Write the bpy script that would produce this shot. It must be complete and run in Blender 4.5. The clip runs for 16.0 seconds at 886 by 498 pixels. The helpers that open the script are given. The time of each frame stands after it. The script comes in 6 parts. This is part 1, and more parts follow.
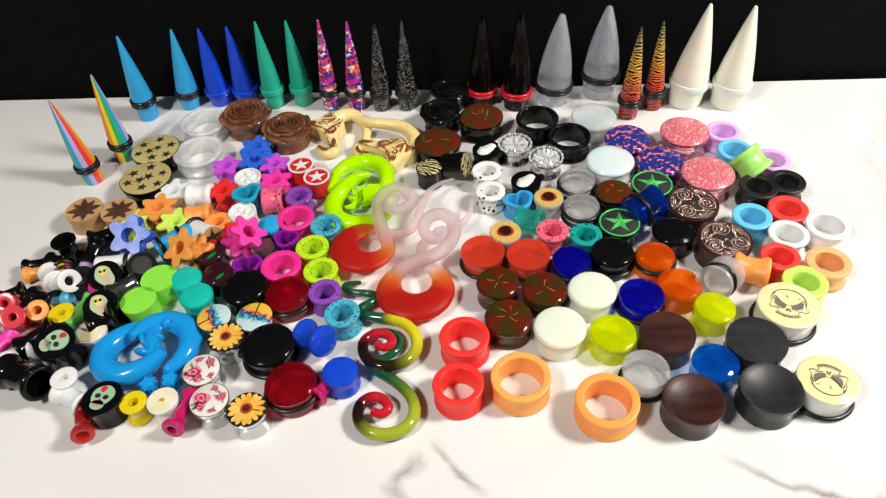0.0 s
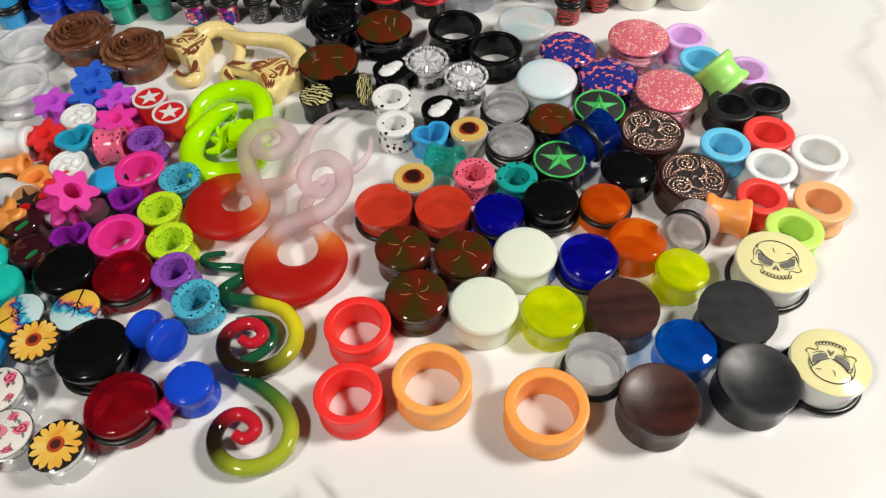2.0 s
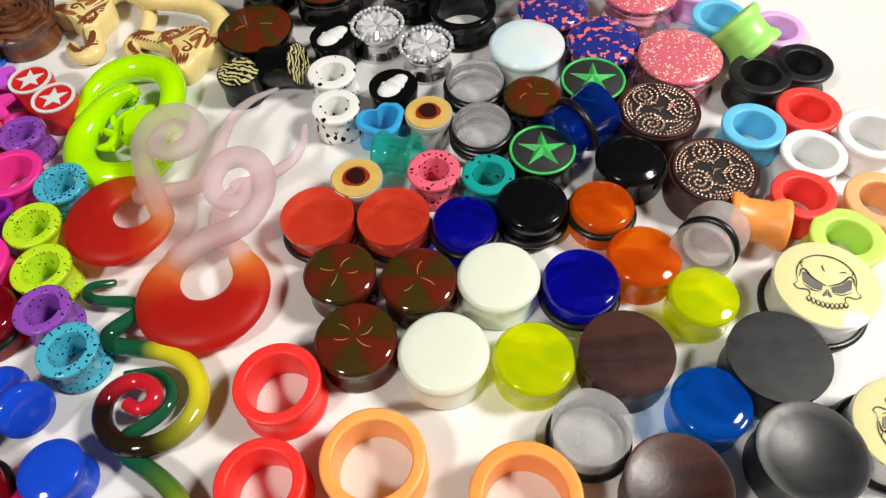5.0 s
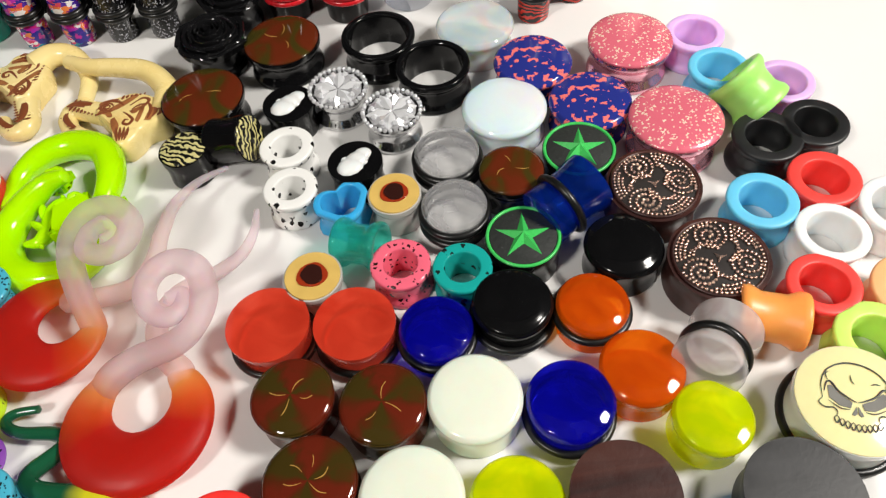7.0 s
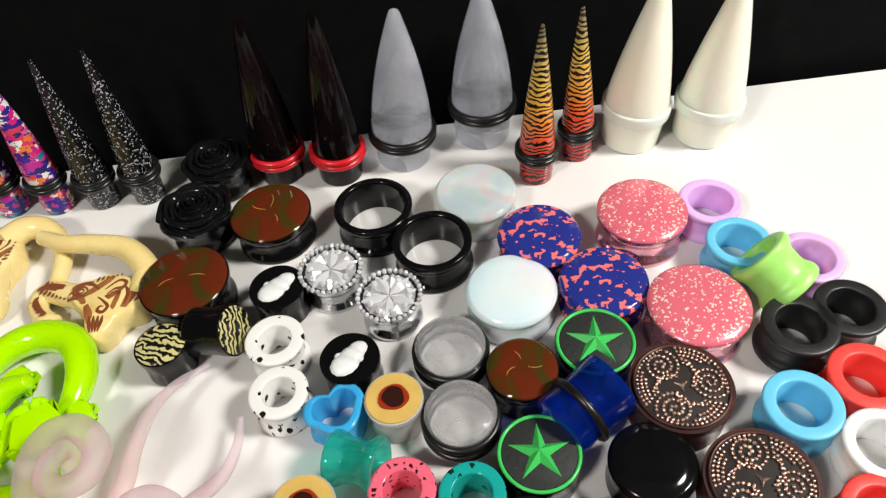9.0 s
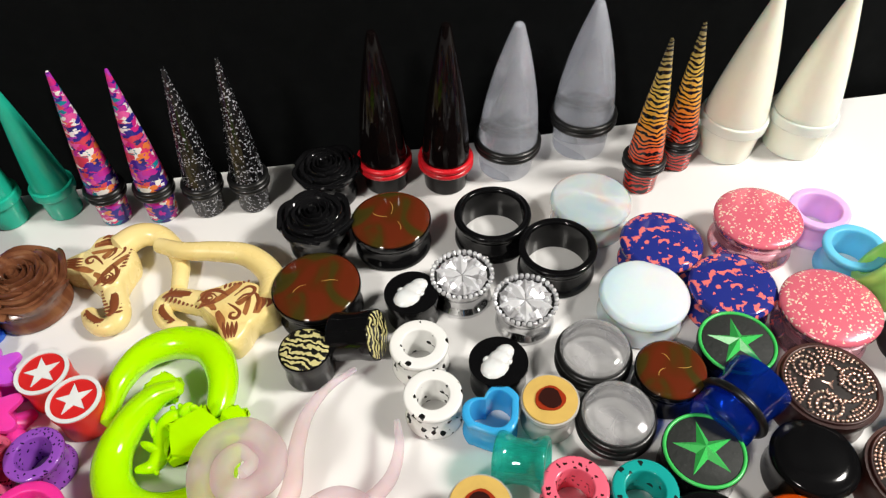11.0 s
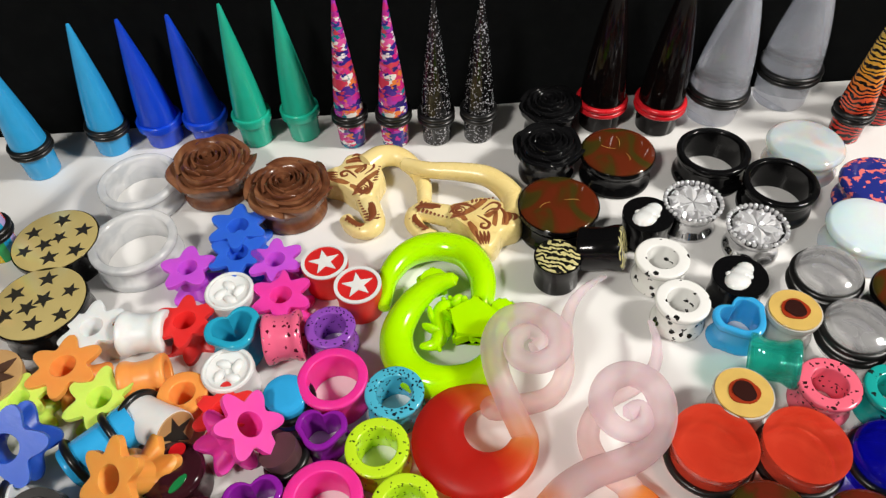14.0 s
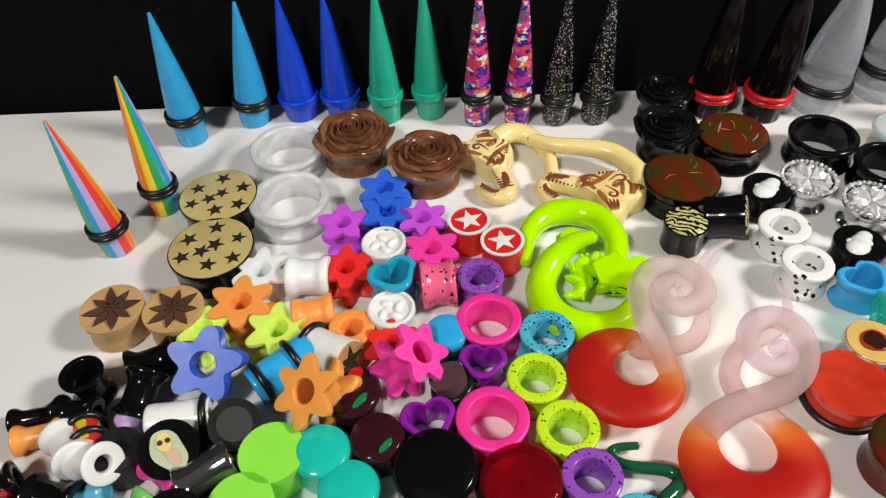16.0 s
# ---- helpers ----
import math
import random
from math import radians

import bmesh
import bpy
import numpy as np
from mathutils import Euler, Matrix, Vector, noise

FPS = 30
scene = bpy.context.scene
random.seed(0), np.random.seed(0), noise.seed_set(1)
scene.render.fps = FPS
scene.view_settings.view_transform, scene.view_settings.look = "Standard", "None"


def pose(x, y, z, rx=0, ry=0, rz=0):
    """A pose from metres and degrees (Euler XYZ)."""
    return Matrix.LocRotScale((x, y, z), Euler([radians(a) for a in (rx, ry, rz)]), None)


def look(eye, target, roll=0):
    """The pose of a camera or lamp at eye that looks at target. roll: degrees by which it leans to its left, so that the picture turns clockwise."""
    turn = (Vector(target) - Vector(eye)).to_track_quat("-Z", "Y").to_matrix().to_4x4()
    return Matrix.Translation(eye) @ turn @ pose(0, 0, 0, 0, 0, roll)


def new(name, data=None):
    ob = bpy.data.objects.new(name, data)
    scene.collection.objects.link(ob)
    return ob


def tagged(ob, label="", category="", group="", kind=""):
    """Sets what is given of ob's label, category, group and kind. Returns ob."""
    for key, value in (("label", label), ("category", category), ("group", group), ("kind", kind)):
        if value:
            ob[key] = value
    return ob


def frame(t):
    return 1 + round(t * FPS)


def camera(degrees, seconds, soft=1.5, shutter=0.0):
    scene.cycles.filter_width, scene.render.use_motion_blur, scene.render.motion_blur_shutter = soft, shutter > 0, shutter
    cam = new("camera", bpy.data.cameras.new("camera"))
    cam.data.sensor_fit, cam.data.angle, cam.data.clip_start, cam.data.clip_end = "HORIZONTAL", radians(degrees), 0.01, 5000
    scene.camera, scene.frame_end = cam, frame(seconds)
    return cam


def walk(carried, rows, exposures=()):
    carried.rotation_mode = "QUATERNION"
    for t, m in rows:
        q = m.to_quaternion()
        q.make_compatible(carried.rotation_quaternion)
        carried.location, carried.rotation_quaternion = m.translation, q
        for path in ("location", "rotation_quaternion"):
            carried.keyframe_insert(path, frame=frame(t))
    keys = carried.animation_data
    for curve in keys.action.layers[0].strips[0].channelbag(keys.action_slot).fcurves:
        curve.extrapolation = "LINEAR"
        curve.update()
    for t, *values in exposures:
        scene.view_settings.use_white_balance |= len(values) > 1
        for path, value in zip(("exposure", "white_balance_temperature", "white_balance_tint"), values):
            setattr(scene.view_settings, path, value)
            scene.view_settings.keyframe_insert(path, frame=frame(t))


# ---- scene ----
cam = camera(62.7, 16.0, soft=1.3)
PATH = [
    (0, (0.032, 0.062, 0.265), (-0.039, 1.461, -1.162), -5.0),
    (0.5, (0.034, 0.074, 0.256), (-0.017, 1.429, -1.215), -5.1),
    (1, (0.04, 0.094, 0.24), (0.02, 1.4, -1.274), -5.0),
    (1.5, (0.044, 0.111, 0.225), (0.088, 1.385, -1.315), -3.6),
    (2, (0.053, 0.127, 0.213), (0.098, 1.358, -1.363), -3.8),
    (2.5, (0.056, 0.137, 0.205), (0.113, 1.325, -1.403), -3.7),
    (3, (0.059, 0.142, 0.196), (0.122, 1.31, -1.426), -3.4),
    (3.2, (0.059, 0.144, 0.194), (0.133, 1.301, -1.436), -3.1),
    (5.3, (0.071, 0.182, 0.175), (0.093, 1.328, -1.464), -6.2),
    (5.5, (0.072, 0.186, 0.175), (0.082, 1.331, -1.464), -6.9),
    (6, (0.076, 0.195, 0.174), (0.091, 1.343, -1.463), -7.4),
    (6.5, (0.081, 0.203, 0.171), (0.112, 1.356, -1.463), -7.2),
    (7, (0.082, 0.212, 0.169), (0.12, 1.362, -1.467), -7.2),
    (7.5, (0.083, 0.22, 0.168), (0.129, 1.39, -1.453), -6.9),
    (8, (0.083, 0.232, 0.167), (0.149, 1.433, -1.43), -6.9),
    (8.5, (0.086, 0.243, 0.17), (0.165, 1.5, -1.383), -7.2),
    (8.7, (0.087, 0.247, 0.172), (0.167, 1.54, -1.352), -7.1),
    (10.8, (0.041, 0.254, 0.179), (0.234, 1.581, -1.305), -3.3),
    (11, (0.036, 0.253, 0.179), (0.225, 1.578, -1.308), -3.7),
    (11.5, (0.024, 0.249, 0.178), (0.195, 1.569, -1.315), -4.0),
    (12, (0.011, 0.245, 0.18), (0.163, 1.581, -1.301), -4.2),
    (12.5, (0.003, 0.245, 0.182), (0.131, 1.58, -1.301), -4.2),
    (13, (-0.011, 0.242, 0.183), (0.093, 1.583, -1.297), -4.3),
    (13.5, (-0.02, 0.237, 0.183), (0.062, 1.571, -1.305), -4.3),
    (14, (-0.03, 0.23, 0.182), (0.036, 1.561, -1.309), -4.2),
    (14.5, (-0.039, 0.225, 0.184), (-0.001, 1.562, -1.303), -4.5),
    (15, (-0.049, 0.219, 0.189), (-0.032, 1.572, -1.284), -4.4),
    (15.5, (-0.059, 0.213, 0.192), (-0.057, 1.576, -1.271), -4.4),
    (16, (-0.072, 0.204, 0.184), (-0.052, 1.589, -1.259), -3.7),
]
walk(cam, [(t, look(eye, target, roll)) for t, eye, target, roll in PATH],
     exposures=[(0, -0.05), (1, -0.2), (3, -0.36), (5.5, -0.12), (7.5, -0.12), (11, 0.0), (13.5, -0.06), (16, -0.1)])

EDGE_Y = 0.4687

# ---- world and lamps ----
world = bpy.data.worlds.new("world")
scene.world = world
world.use_nodes = True
world.node_tree.nodes["Background"].inputs[0].default_value = (0.9, 0.95, 1.0, 1)
world.node_tree.nodes["Background"].inputs[1].default_value = 0.03


def area_lamp(name, eye, target, size, watts, color):
    data = bpy.data.lights.new(name, "AREA")
    data.shape, data.size, data.energy, data.color = "DISK", size, watts, color
    ob = new(name, data)
    ob.matrix_basis = look(eye, target)
    return ob


area_lamp("desk_lamp_light", (-0.42, -0.12, 0.75), (0.0, 0.33, 0), 0.14, 5.6, (1, 0.955, 0.885))
area_lamp("desk_lamp_light", (0.62, 0.22, 0.62), (0.16, 0.33, 0), 0.18, 8.8, (1, 0.955, 0.885))


# ---- materials ----
def nodes_of(name):
    m = bpy.data.materials.new(name)
    m.use_nodes = True
    nt = m.node_tree
    return m, nt, nt.nodes["Principled BSDF"]


def add(nt, kind, **values):
    n = nt.nodes.new(kind)
    for key, value in values.items():
        n.inputs[key].default_value = value
    return n


def rgb(c):
    return (*c, 1)


def mixer(nt, fac, a, b):
    n = nt.nodes.new("ShaderNodeMix")
    n.data_type = "RGBA"
    for i, v in ((0, fac), (6, a), (7, b)):
        if isinstance(v, (tuple, float, int)):
            n.inputs[i].default_value = v
        else:
            nt.links.new(v, n.inputs[i])
    return n.outputs[2]


def ramp(nt, fac, stops, kind="LINEAR"):
    n = nt.nodes.new("ShaderNodeValToRGB")
    n.color_ramp.interpolation = kind
    while len(n.color_ramp.elements) < len(stops):
        n.color_ramp.elements.new(0.5)
    for e, (p, c) in zip(n.color_ramp.elements, stops):
        e.position, e.color = p, (rgb(c) if len(c) == 3 else c)
    nt.links.new(fac, n.inputs[0])
    return n.outputs[0]


def coords(nt, scale=(1, 1, 1)):
    c = nt.nodes.new("ShaderNodeTexCoord")
    m = nt.nodes.new("ShaderNodeMapping")
    m.inputs["Scale"].default_value = scale
    nt.links.new(c.outputs["Object"], m.inputs[0])
    return m.outputs[0]


def noise_tex(nt, vec, scale, detail=3.0, distortion=0.0):
    n = add(nt, "ShaderNodeTexNoise", Scale=scale, Detail=detail, Distortion=distortion)
    nt.links.new(vec, n.inputs["Vector"])
    return n


def finish(nt, p, vec, rough, bump=0.06, grain=900.0):
    """Fingerprints and dust in the gloss, and a fine unevenness."""
    smudge = noise_tex(nt, vec, 160, 4)
    r = nt.nodes.new("ShaderNodeMapRange")
    r.inputs[3].default_value, r.inputs[4].default_value = rough * 0.7, rough * 1.45
    nt.links.new(smudge.outputs[0], r.inputs[0])
    nt.links.new(r.outputs[0], p.inputs["Roughness"])
    fine = noise_tex(nt, vec, grain, 2)
    b = add(nt, "ShaderNodeBump", Strength=bump, Distance=0.0004)
    nt.links.new(fine.outputs[0], b.inputs["Height"])
    nt.links.new(b.outputs[0], p.inputs["Normal"])


MADE = {}


def plastic(color, rough=0.12, clear=0.0, soft=0.0, metal=0.0, vary=0.1, bump=0.02, ior=1.49):
    key = (color, rough, clear, soft, metal, vary)
    if key in MADE:
        return MADE[key]
    m, nt, p = nodes_of("plastic")
    vec = coords(nt)
    n = noise_tex(nt, vec, 130, 4, 0.4)
    dark = tuple(c * (1 - vary) for c in color)
    light = tuple(min(1, c * (1 + vary) + 0.02 * vary) for c in color)
    nt.links.new(mixer(nt, n.outputs[0], rgb(dark), rgb(light)), p.inputs["Base Color"])
    p.inputs["Metallic"].default_value = metal
    p.inputs["Transmission Weight"].default_value = clear
    p.inputs["IOR"].default_value = ior
    if soft:
        p.inputs["Subsurface Weight"].default_value = soft
        p.inputs["Subsurface Radius"].default_value = (1, 0.6, 0.5)
        p.inputs["Subsurface Scale"].default_value = 0.006
    finish(nt, p, vec, rough, bump)
    MADE[key] = m
    return m


def silicone(color):
    return plastic(color, 0.36, 0.0, 0.45, bump=0.08)


def polish(nt, inner, rough):
    """A clear polished skin over a body, glossier at a slant."""
    f = add(nt, "ShaderNodeLayerWeight", Blend=0.5)
    steep = nt.nodes.new("ShaderNodeMath")
    steep.operation = "POWER"
    steep.inputs[1].default_value = 4.0
    nt.links.new(f.outputs["Facing"], steep.inputs[0])
    gloss = nt.nodes.new("ShaderNodeMath")
    gloss.operation = "MULTIPLY_ADD"
    gloss.inputs[1].default_value, gloss.inputs[2].default_value = 0.5, 0.04
    nt.links.new(steep.outputs[0], gloss.inputs[0])
    g = add(nt, "ShaderNodeBsdfGlossy", Roughness=rough)
    mix = nt.nodes.new("ShaderNodeMixShader")
    nt.links.new(gloss.outputs[0], mix.inputs[0])
    nt.links.new(inner, mix.inputs[1])
    nt.links.new(g.outputs[0], mix.inputs[2])
    nt.links.new(mix.outputs[0], nt.nodes["Material Output"].inputs[0])


def acrylic(color, clear=0.5, rough=0.05, tint=None, bend=0.2):
    """See-through plastic: part of the light goes straight on, tinted, the rest is bent or scattered in it."""
    key = ("acrylic", color, clear, rough, bend)
    if key in MADE:
        return MADE[key]
    m, nt, p = nodes_of("acrylic")
    vec = coords(nt)
    n = noise_tex(nt, vec, 95, 2, 1.2)
    # Lighter patches in colour and tint mimic light caught inside the plastic.
    dark, light = tuple(c * 0.86 for c in color), tuple(min(1, c * 1.25) for c in color)
    nt.links.new(ramp(nt, n.outputs[0], [(0.36, dark), (0.62, light)]), p.inputs["Base Color"])
    p.inputs["Transmission Weight"].default_value = bend
    p.inputs["IOR"].default_value = 1.49
    p.inputs["Roughness"].default_value = rough
    tone = tint or tuple(min(1, c ** 0.5 + 0.02) for c in color)
    see = add(nt, "ShaderNodeBsdfTransparent")
    nt.links.new(ramp(nt, n.outputs[0], [(0.36, tuple(c * 0.9 for c in tone)), (0.62, tuple(min(1, c * 1.04) for c in tone))]), see.inputs[0])
    glow = nt.nodes.new("ShaderNodeBsdfTranslucent")
    glow.inputs[0].default_value = rgb(tone)
    lit = add(nt, "ShaderNodeMixShader", Fac=0.22)
    nt.links.new(p.outputs[0], lit.inputs[1])
    nt.links.new(glow.outputs[0], lit.inputs[2])
    mix = add(nt, "ShaderNodeMixShader", Fac=clear)
    nt.links.new(lit.outputs[0], mix.inputs[1])
    nt.links.new(see.outputs[0], mix.inputs[2])
    polish(nt, mix.outputs[0], rough)
    MADE[key] = m
    return m


def opalite(clear, scale):
    """Milky man-made opal: blue and pink sheen painted into its colour, warm where looked through."""
    m, nt, p = nodes_of("opalite")
    vec = coords(nt)
    n = noise_tex(nt, vec, scale, 1, 0.6)
    nt.links.new(ramp(nt, n.outputs[0], [(0.3, (0.62, 0.84, 0.97)), (0.5, (0.8, 0.9, 0.97)), (0.6, (0.95, 0.74, 0.74)), (0.72, (0.72, 0.9, 0.94))]), p.inputs["Base Color"])
    p.inputs["Subsurface Weight"].default_value = 0.7
    p.inputs["Subsurface Radius"].default_value = (1, 0.75, 0.5)
    p.inputs["Subsurface Scale"].default_value = 0.006
    p.inputs["Roughness"].default_value = 0.06
    see = add(nt, "ShaderNodeBsdfTransparent", Color=(1.0, 0.97, 0.92, 1))
    mix = add(nt, "ShaderNodeMixShader", Fac=clear)
    nt.links.new(p.outputs[0], mix.inputs[1])
    nt.links.new(see.outputs[0], mix.inputs[2])
    polish(nt, mix.outputs[0], 0.04)
    return m


def clear_cast():
    """Water-clear cast acrylic that bends what stands behind it."""
    m, nt, p = nodes_of("clear_cast_acrylic")
    p.inputs["Base Color"].default_value = (0.86, 0.9, 1.0, 1)
    p.inputs["Transmission Weight"].default_value = 0.68
    p.inputs["IOR"].default_value = 1.49
    finish(nt, p, coords(nt), 0.03, 0.006, 300)
    see = add(nt, "ShaderNodeBsdfTransparent", Color=(0.98, 0.98, 1.0, 1))
    mix = add(nt, "ShaderNodeMixShader", Fac=0.25)
    nt.links.new(p.outputs[0], mix.inputs[1])
    nt.links.new(see.outputs[0], mix.inputs[2])
    nt.links.new(mix.outputs[0], nt.nodes["Material Output"].inputs[0])
    return m


def confetti(colors, scale, stretch, rough=0.1):
    """Torn flakes of many colours laid over one another."""
    m, nt, p = nodes_of("confetti_print")
    vec = coords(nt, stretch)
    wob = noise_tex(nt, vec, scale * 2.2, 2)
    shift = nt.nodes.new("ShaderNodeVectorMath")
    shift.operation = "MULTIPLY_ADD"
    shift.inputs[1].default_value = (0.9 / scale,) * 3
    nt.links.new(wob.outputs["Color"], shift.inputs[0])
    nt.links.new(vec, shift.inputs[2])
    col = None
    for k, size in enumerate((0.55, 1.0, 1.7)):
        v = add(nt, "ShaderNodeTexVoronoi", Scale=scale * size)
        nt.links.new(shift.outputs[0], v.inputs["Vector"])
        sep = nt.nodes.new("ShaderNodeSeparateColor")
        nt.links.new(v.outputs["Color"], sep.inputs[0])
        n = len(colors)
        layer = ramp(nt, sep.outputs[0], [(i / n, colors[(i + 3 * k) % n]) for i in range(n)], "CONSTANT")
        pick = ramp(nt, sep.outputs[1], [(0, (0, 0, 0)), (0.55, (1, 1, 1))], "CONSTANT")
        col = layer if col is None else mixer(nt, pick, col, layer)
    nt.links.new(col, p.inputs["Base Color"])
    finish(nt, p, coords(nt), rough)
    return m


def banded_stone(red, brown, green, spokes=3.0, rough=0.05):
    """Polished stone whose red and green bands fan out from the middle."""
    m, nt, p = nodes_of("banded_stone")
    vec = coords(nt)
    sep = nt.nodes.new("ShaderNodeSeparateXYZ")
    nt.links.new(vec, sep.inputs[0])
    ang = nt.nodes.new("ShaderNodeMath")
    ang.operation = "ARCTAN2"
    nt.links.new(sep.outputs[1], ang.inputs[0])
    nt.links.new(sep.outputs[0], ang.inputs[1])
    wob = noise_tex(nt, vec, 150, 4, 1.5)
    turn = nt.nodes.new("ShaderNodeMath")
    turn.operation = "MULTIPLY_ADD"
    turn.inputs[1].default_value = spokes
    turn.use_clamp = False
    nt.links.new(ang.outputs[0], turn.inputs[0])
    nt.links.new(wob.outputs[0], turn.inputs[2])
    wave = nt.nodes.new("ShaderNodeMath")
    wave.operation = "SINE"
    nt.links.new(turn.outputs[0], wave.inputs[0])
    half = nt.nodes.new("ShaderNodeMath")
    half.operation = "MULTIPLY_ADD"
    half.inputs[1].default_value = 0.38
    nt.links.new(wave.outputs[0], half.inputs[0])
    nt.links.new(wob.outputs[0], half.inputs[2])
    nt.links.new(ramp(nt, half.outputs[0], [(0.2, red), (0.5, brown), (0.8, green)]), p.inputs["Base Color"])
    finish(nt, p, vec, rough, 0.02)
    return m


def washed_print(stops, reach, rough=0.08):
    """Watercolour bands that run across a printed face."""
    m, nt, p = nodes_of("washed_print")
    vec = coords(nt)
    sep = nt.nodes.new("ShaderNodeSeparateXYZ")
    nt.links.new(vec, sep.inputs[0])
    wob = noise_tex(nt, vec, 330, 5, 1.0)
    across = nt.nodes.new("ShaderNodeMath")
    across.operation = "MULTIPLY_ADD"
    across.inputs[1].default_value = 0.55 / reach
    nt.links.new(sep.outputs[0], across.inputs[0])
    nt.links.new(wob.outputs[0], across.inputs[2])
    nt.links.new(ramp(nt, across.outputs[0], stops), p.inputs["Base Color"])
    finish(nt, p, vec, rough, 0.01)
    return m


def speckled(color, dots, scale=420.0, size=0.36, share=0.5, rough=0.15):
    """Dots of paint, uneven in size, over a plain colour."""
    m, nt, p = nodes_of("speckled")
    vec = coords(nt)
    wob = noise_tex(nt, vec, 700, 2)
    mix = nt.nodes.new("ShaderNodeVectorMath")
    mix.operation = "MULTIPLY_ADD"
    mix.inputs[1].default_value = (0.0018,) * 3
    nt.links.new(wob.outputs["Color"], mix.inputs[0])
    nt.links.new(vec, mix.inputs[2])
    v = add(nt, "ShaderNodeTexVoronoi", Scale=scale)
    nt.links.new(mix.outputs[0], v.inputs["Vector"])
    near = ramp(nt, v.outputs["Distance"], [(0, (1, 1, 1)), (size, (0, 0, 0))], "CONSTANT")
    some = nt.nodes.new("ShaderNodeSeparateColor")
    nt.links.new(v.outputs["Color"], some.inputs[0])
    pick = ramp(nt, some.outputs[0], [(0, (0, 0, 0)), (1 - share, (1, 1, 1))], "CONSTANT")
    both = mixer(nt, near, (0, 0, 0, 1), pick)
    nt.links.new(mixer(nt, both, rgb(color), rgb(dots)), p.inputs["Base Color"])
    finish(nt, p, vec, rough)
    return m


def patterned(stops, scale=200.0, detail=3.0, distortion=1.0, rough=0.12, stretch=(1, 1, 1), kind="CONSTANT", metal=0.0, clear=0.0, bump=0.05):
    """Patches of colour that follow a noise."""
    m, nt, p = nodes_of("patterned")
    vec = coords(nt, stretch)
    n = noise_tex(nt, vec, scale, detail, distortion)
    nt.links.new(ramp(nt, n.outputs[0], stops, kind), p.inputs["Base Color"])
    p.inputs["Metallic"].default_value = metal
    p.inputs["Transmission Weight"].default_value = clear
    finish(nt, p, coords(nt), rough, bump)
    return m


def striped(stops, scale, distortion, axis="Z", rough=0.12):
    m, nt, p = nodes_of("striped")
    vec = coords(nt)
    w = add(nt, "ShaderNodeTexWave", Scale=scale, Distortion=distortion, Detail=2.0)
    w.inputs["Detail Scale"].default_value = 1.6
    w.bands_direction = axis
    nt.links.new(vec, w.inputs["Vector"])
    nt.links.new(ramp(nt, w.outputs["Fac"], stops, "CONSTANT"), p.inputs["Base Color"])
    finish(nt, p, vec, rough)
    return m


def along_ramp(stops, rough=0.06, clear=0.0, soft=0.0, see=None):
    """Colours that run along a drawn-out piece of glass; see: how far light goes straight through, along it."""
    m, nt, p = nodes_of("drawn_glass")
    a = nt.nodes.new("ShaderNodeAttribute")
    a.attribute_name = "along"
    vec = coords(nt)
    wob = noise_tex(nt, vec, 90, 2)
    s = nt.nodes.new("ShaderNodeMath")
    s.operation = "MULTIPLY_ADD"
    s.inputs[1].default_value = 0.03
    nt.links.new(wob.outputs[0], s.inputs[0])
    nt.links.new(a.outputs["Fac"], s.inputs[2])
    col = ramp(nt, s.outputs[0], stops)
    nt.links.new(col, p.inputs["Base Color"])
    p.inputs["Transmission Weight"].default_value = clear
    if soft:
        p.inputs["Subsurface Weight"].default_value = soft
        p.inputs["Subsurface Scale"].default_value = 0.004
    finish(nt, p, vec, rough, 0.02)
    if see:
        t = nt.nodes.new("ShaderNodeBsdfTransparent")
        nt.links.new(mixer(nt, 0.35, col, (1, 1, 1, 1)), t.inputs[0])
        glow = nt.nodes.new("ShaderNodeBsdfTranslucent")
        nt.links.new(col, glow.inputs[0])
        lit = add(nt, "ShaderNodeMixShader", Fac=0.55)
        nt.links.new(p.outputs[0], lit.inputs[1])
        nt.links.new(glow.outputs[0], lit.inputs[2])
        mix = nt.nodes.new("ShaderNodeMixShader")
        nt.links.new(ramp(nt, s.outputs[0], [(q, (v,) * 3) for q, v in see]), mix.inputs[0])
        nt.links.new(lit.outputs[0], mix.inputs[1])
        nt.links.new(t.outputs[0], mix.inputs[2])
        nt.links.new(mix.outputs[0], nt.nodes["Material Output"].inputs[0])
    return m


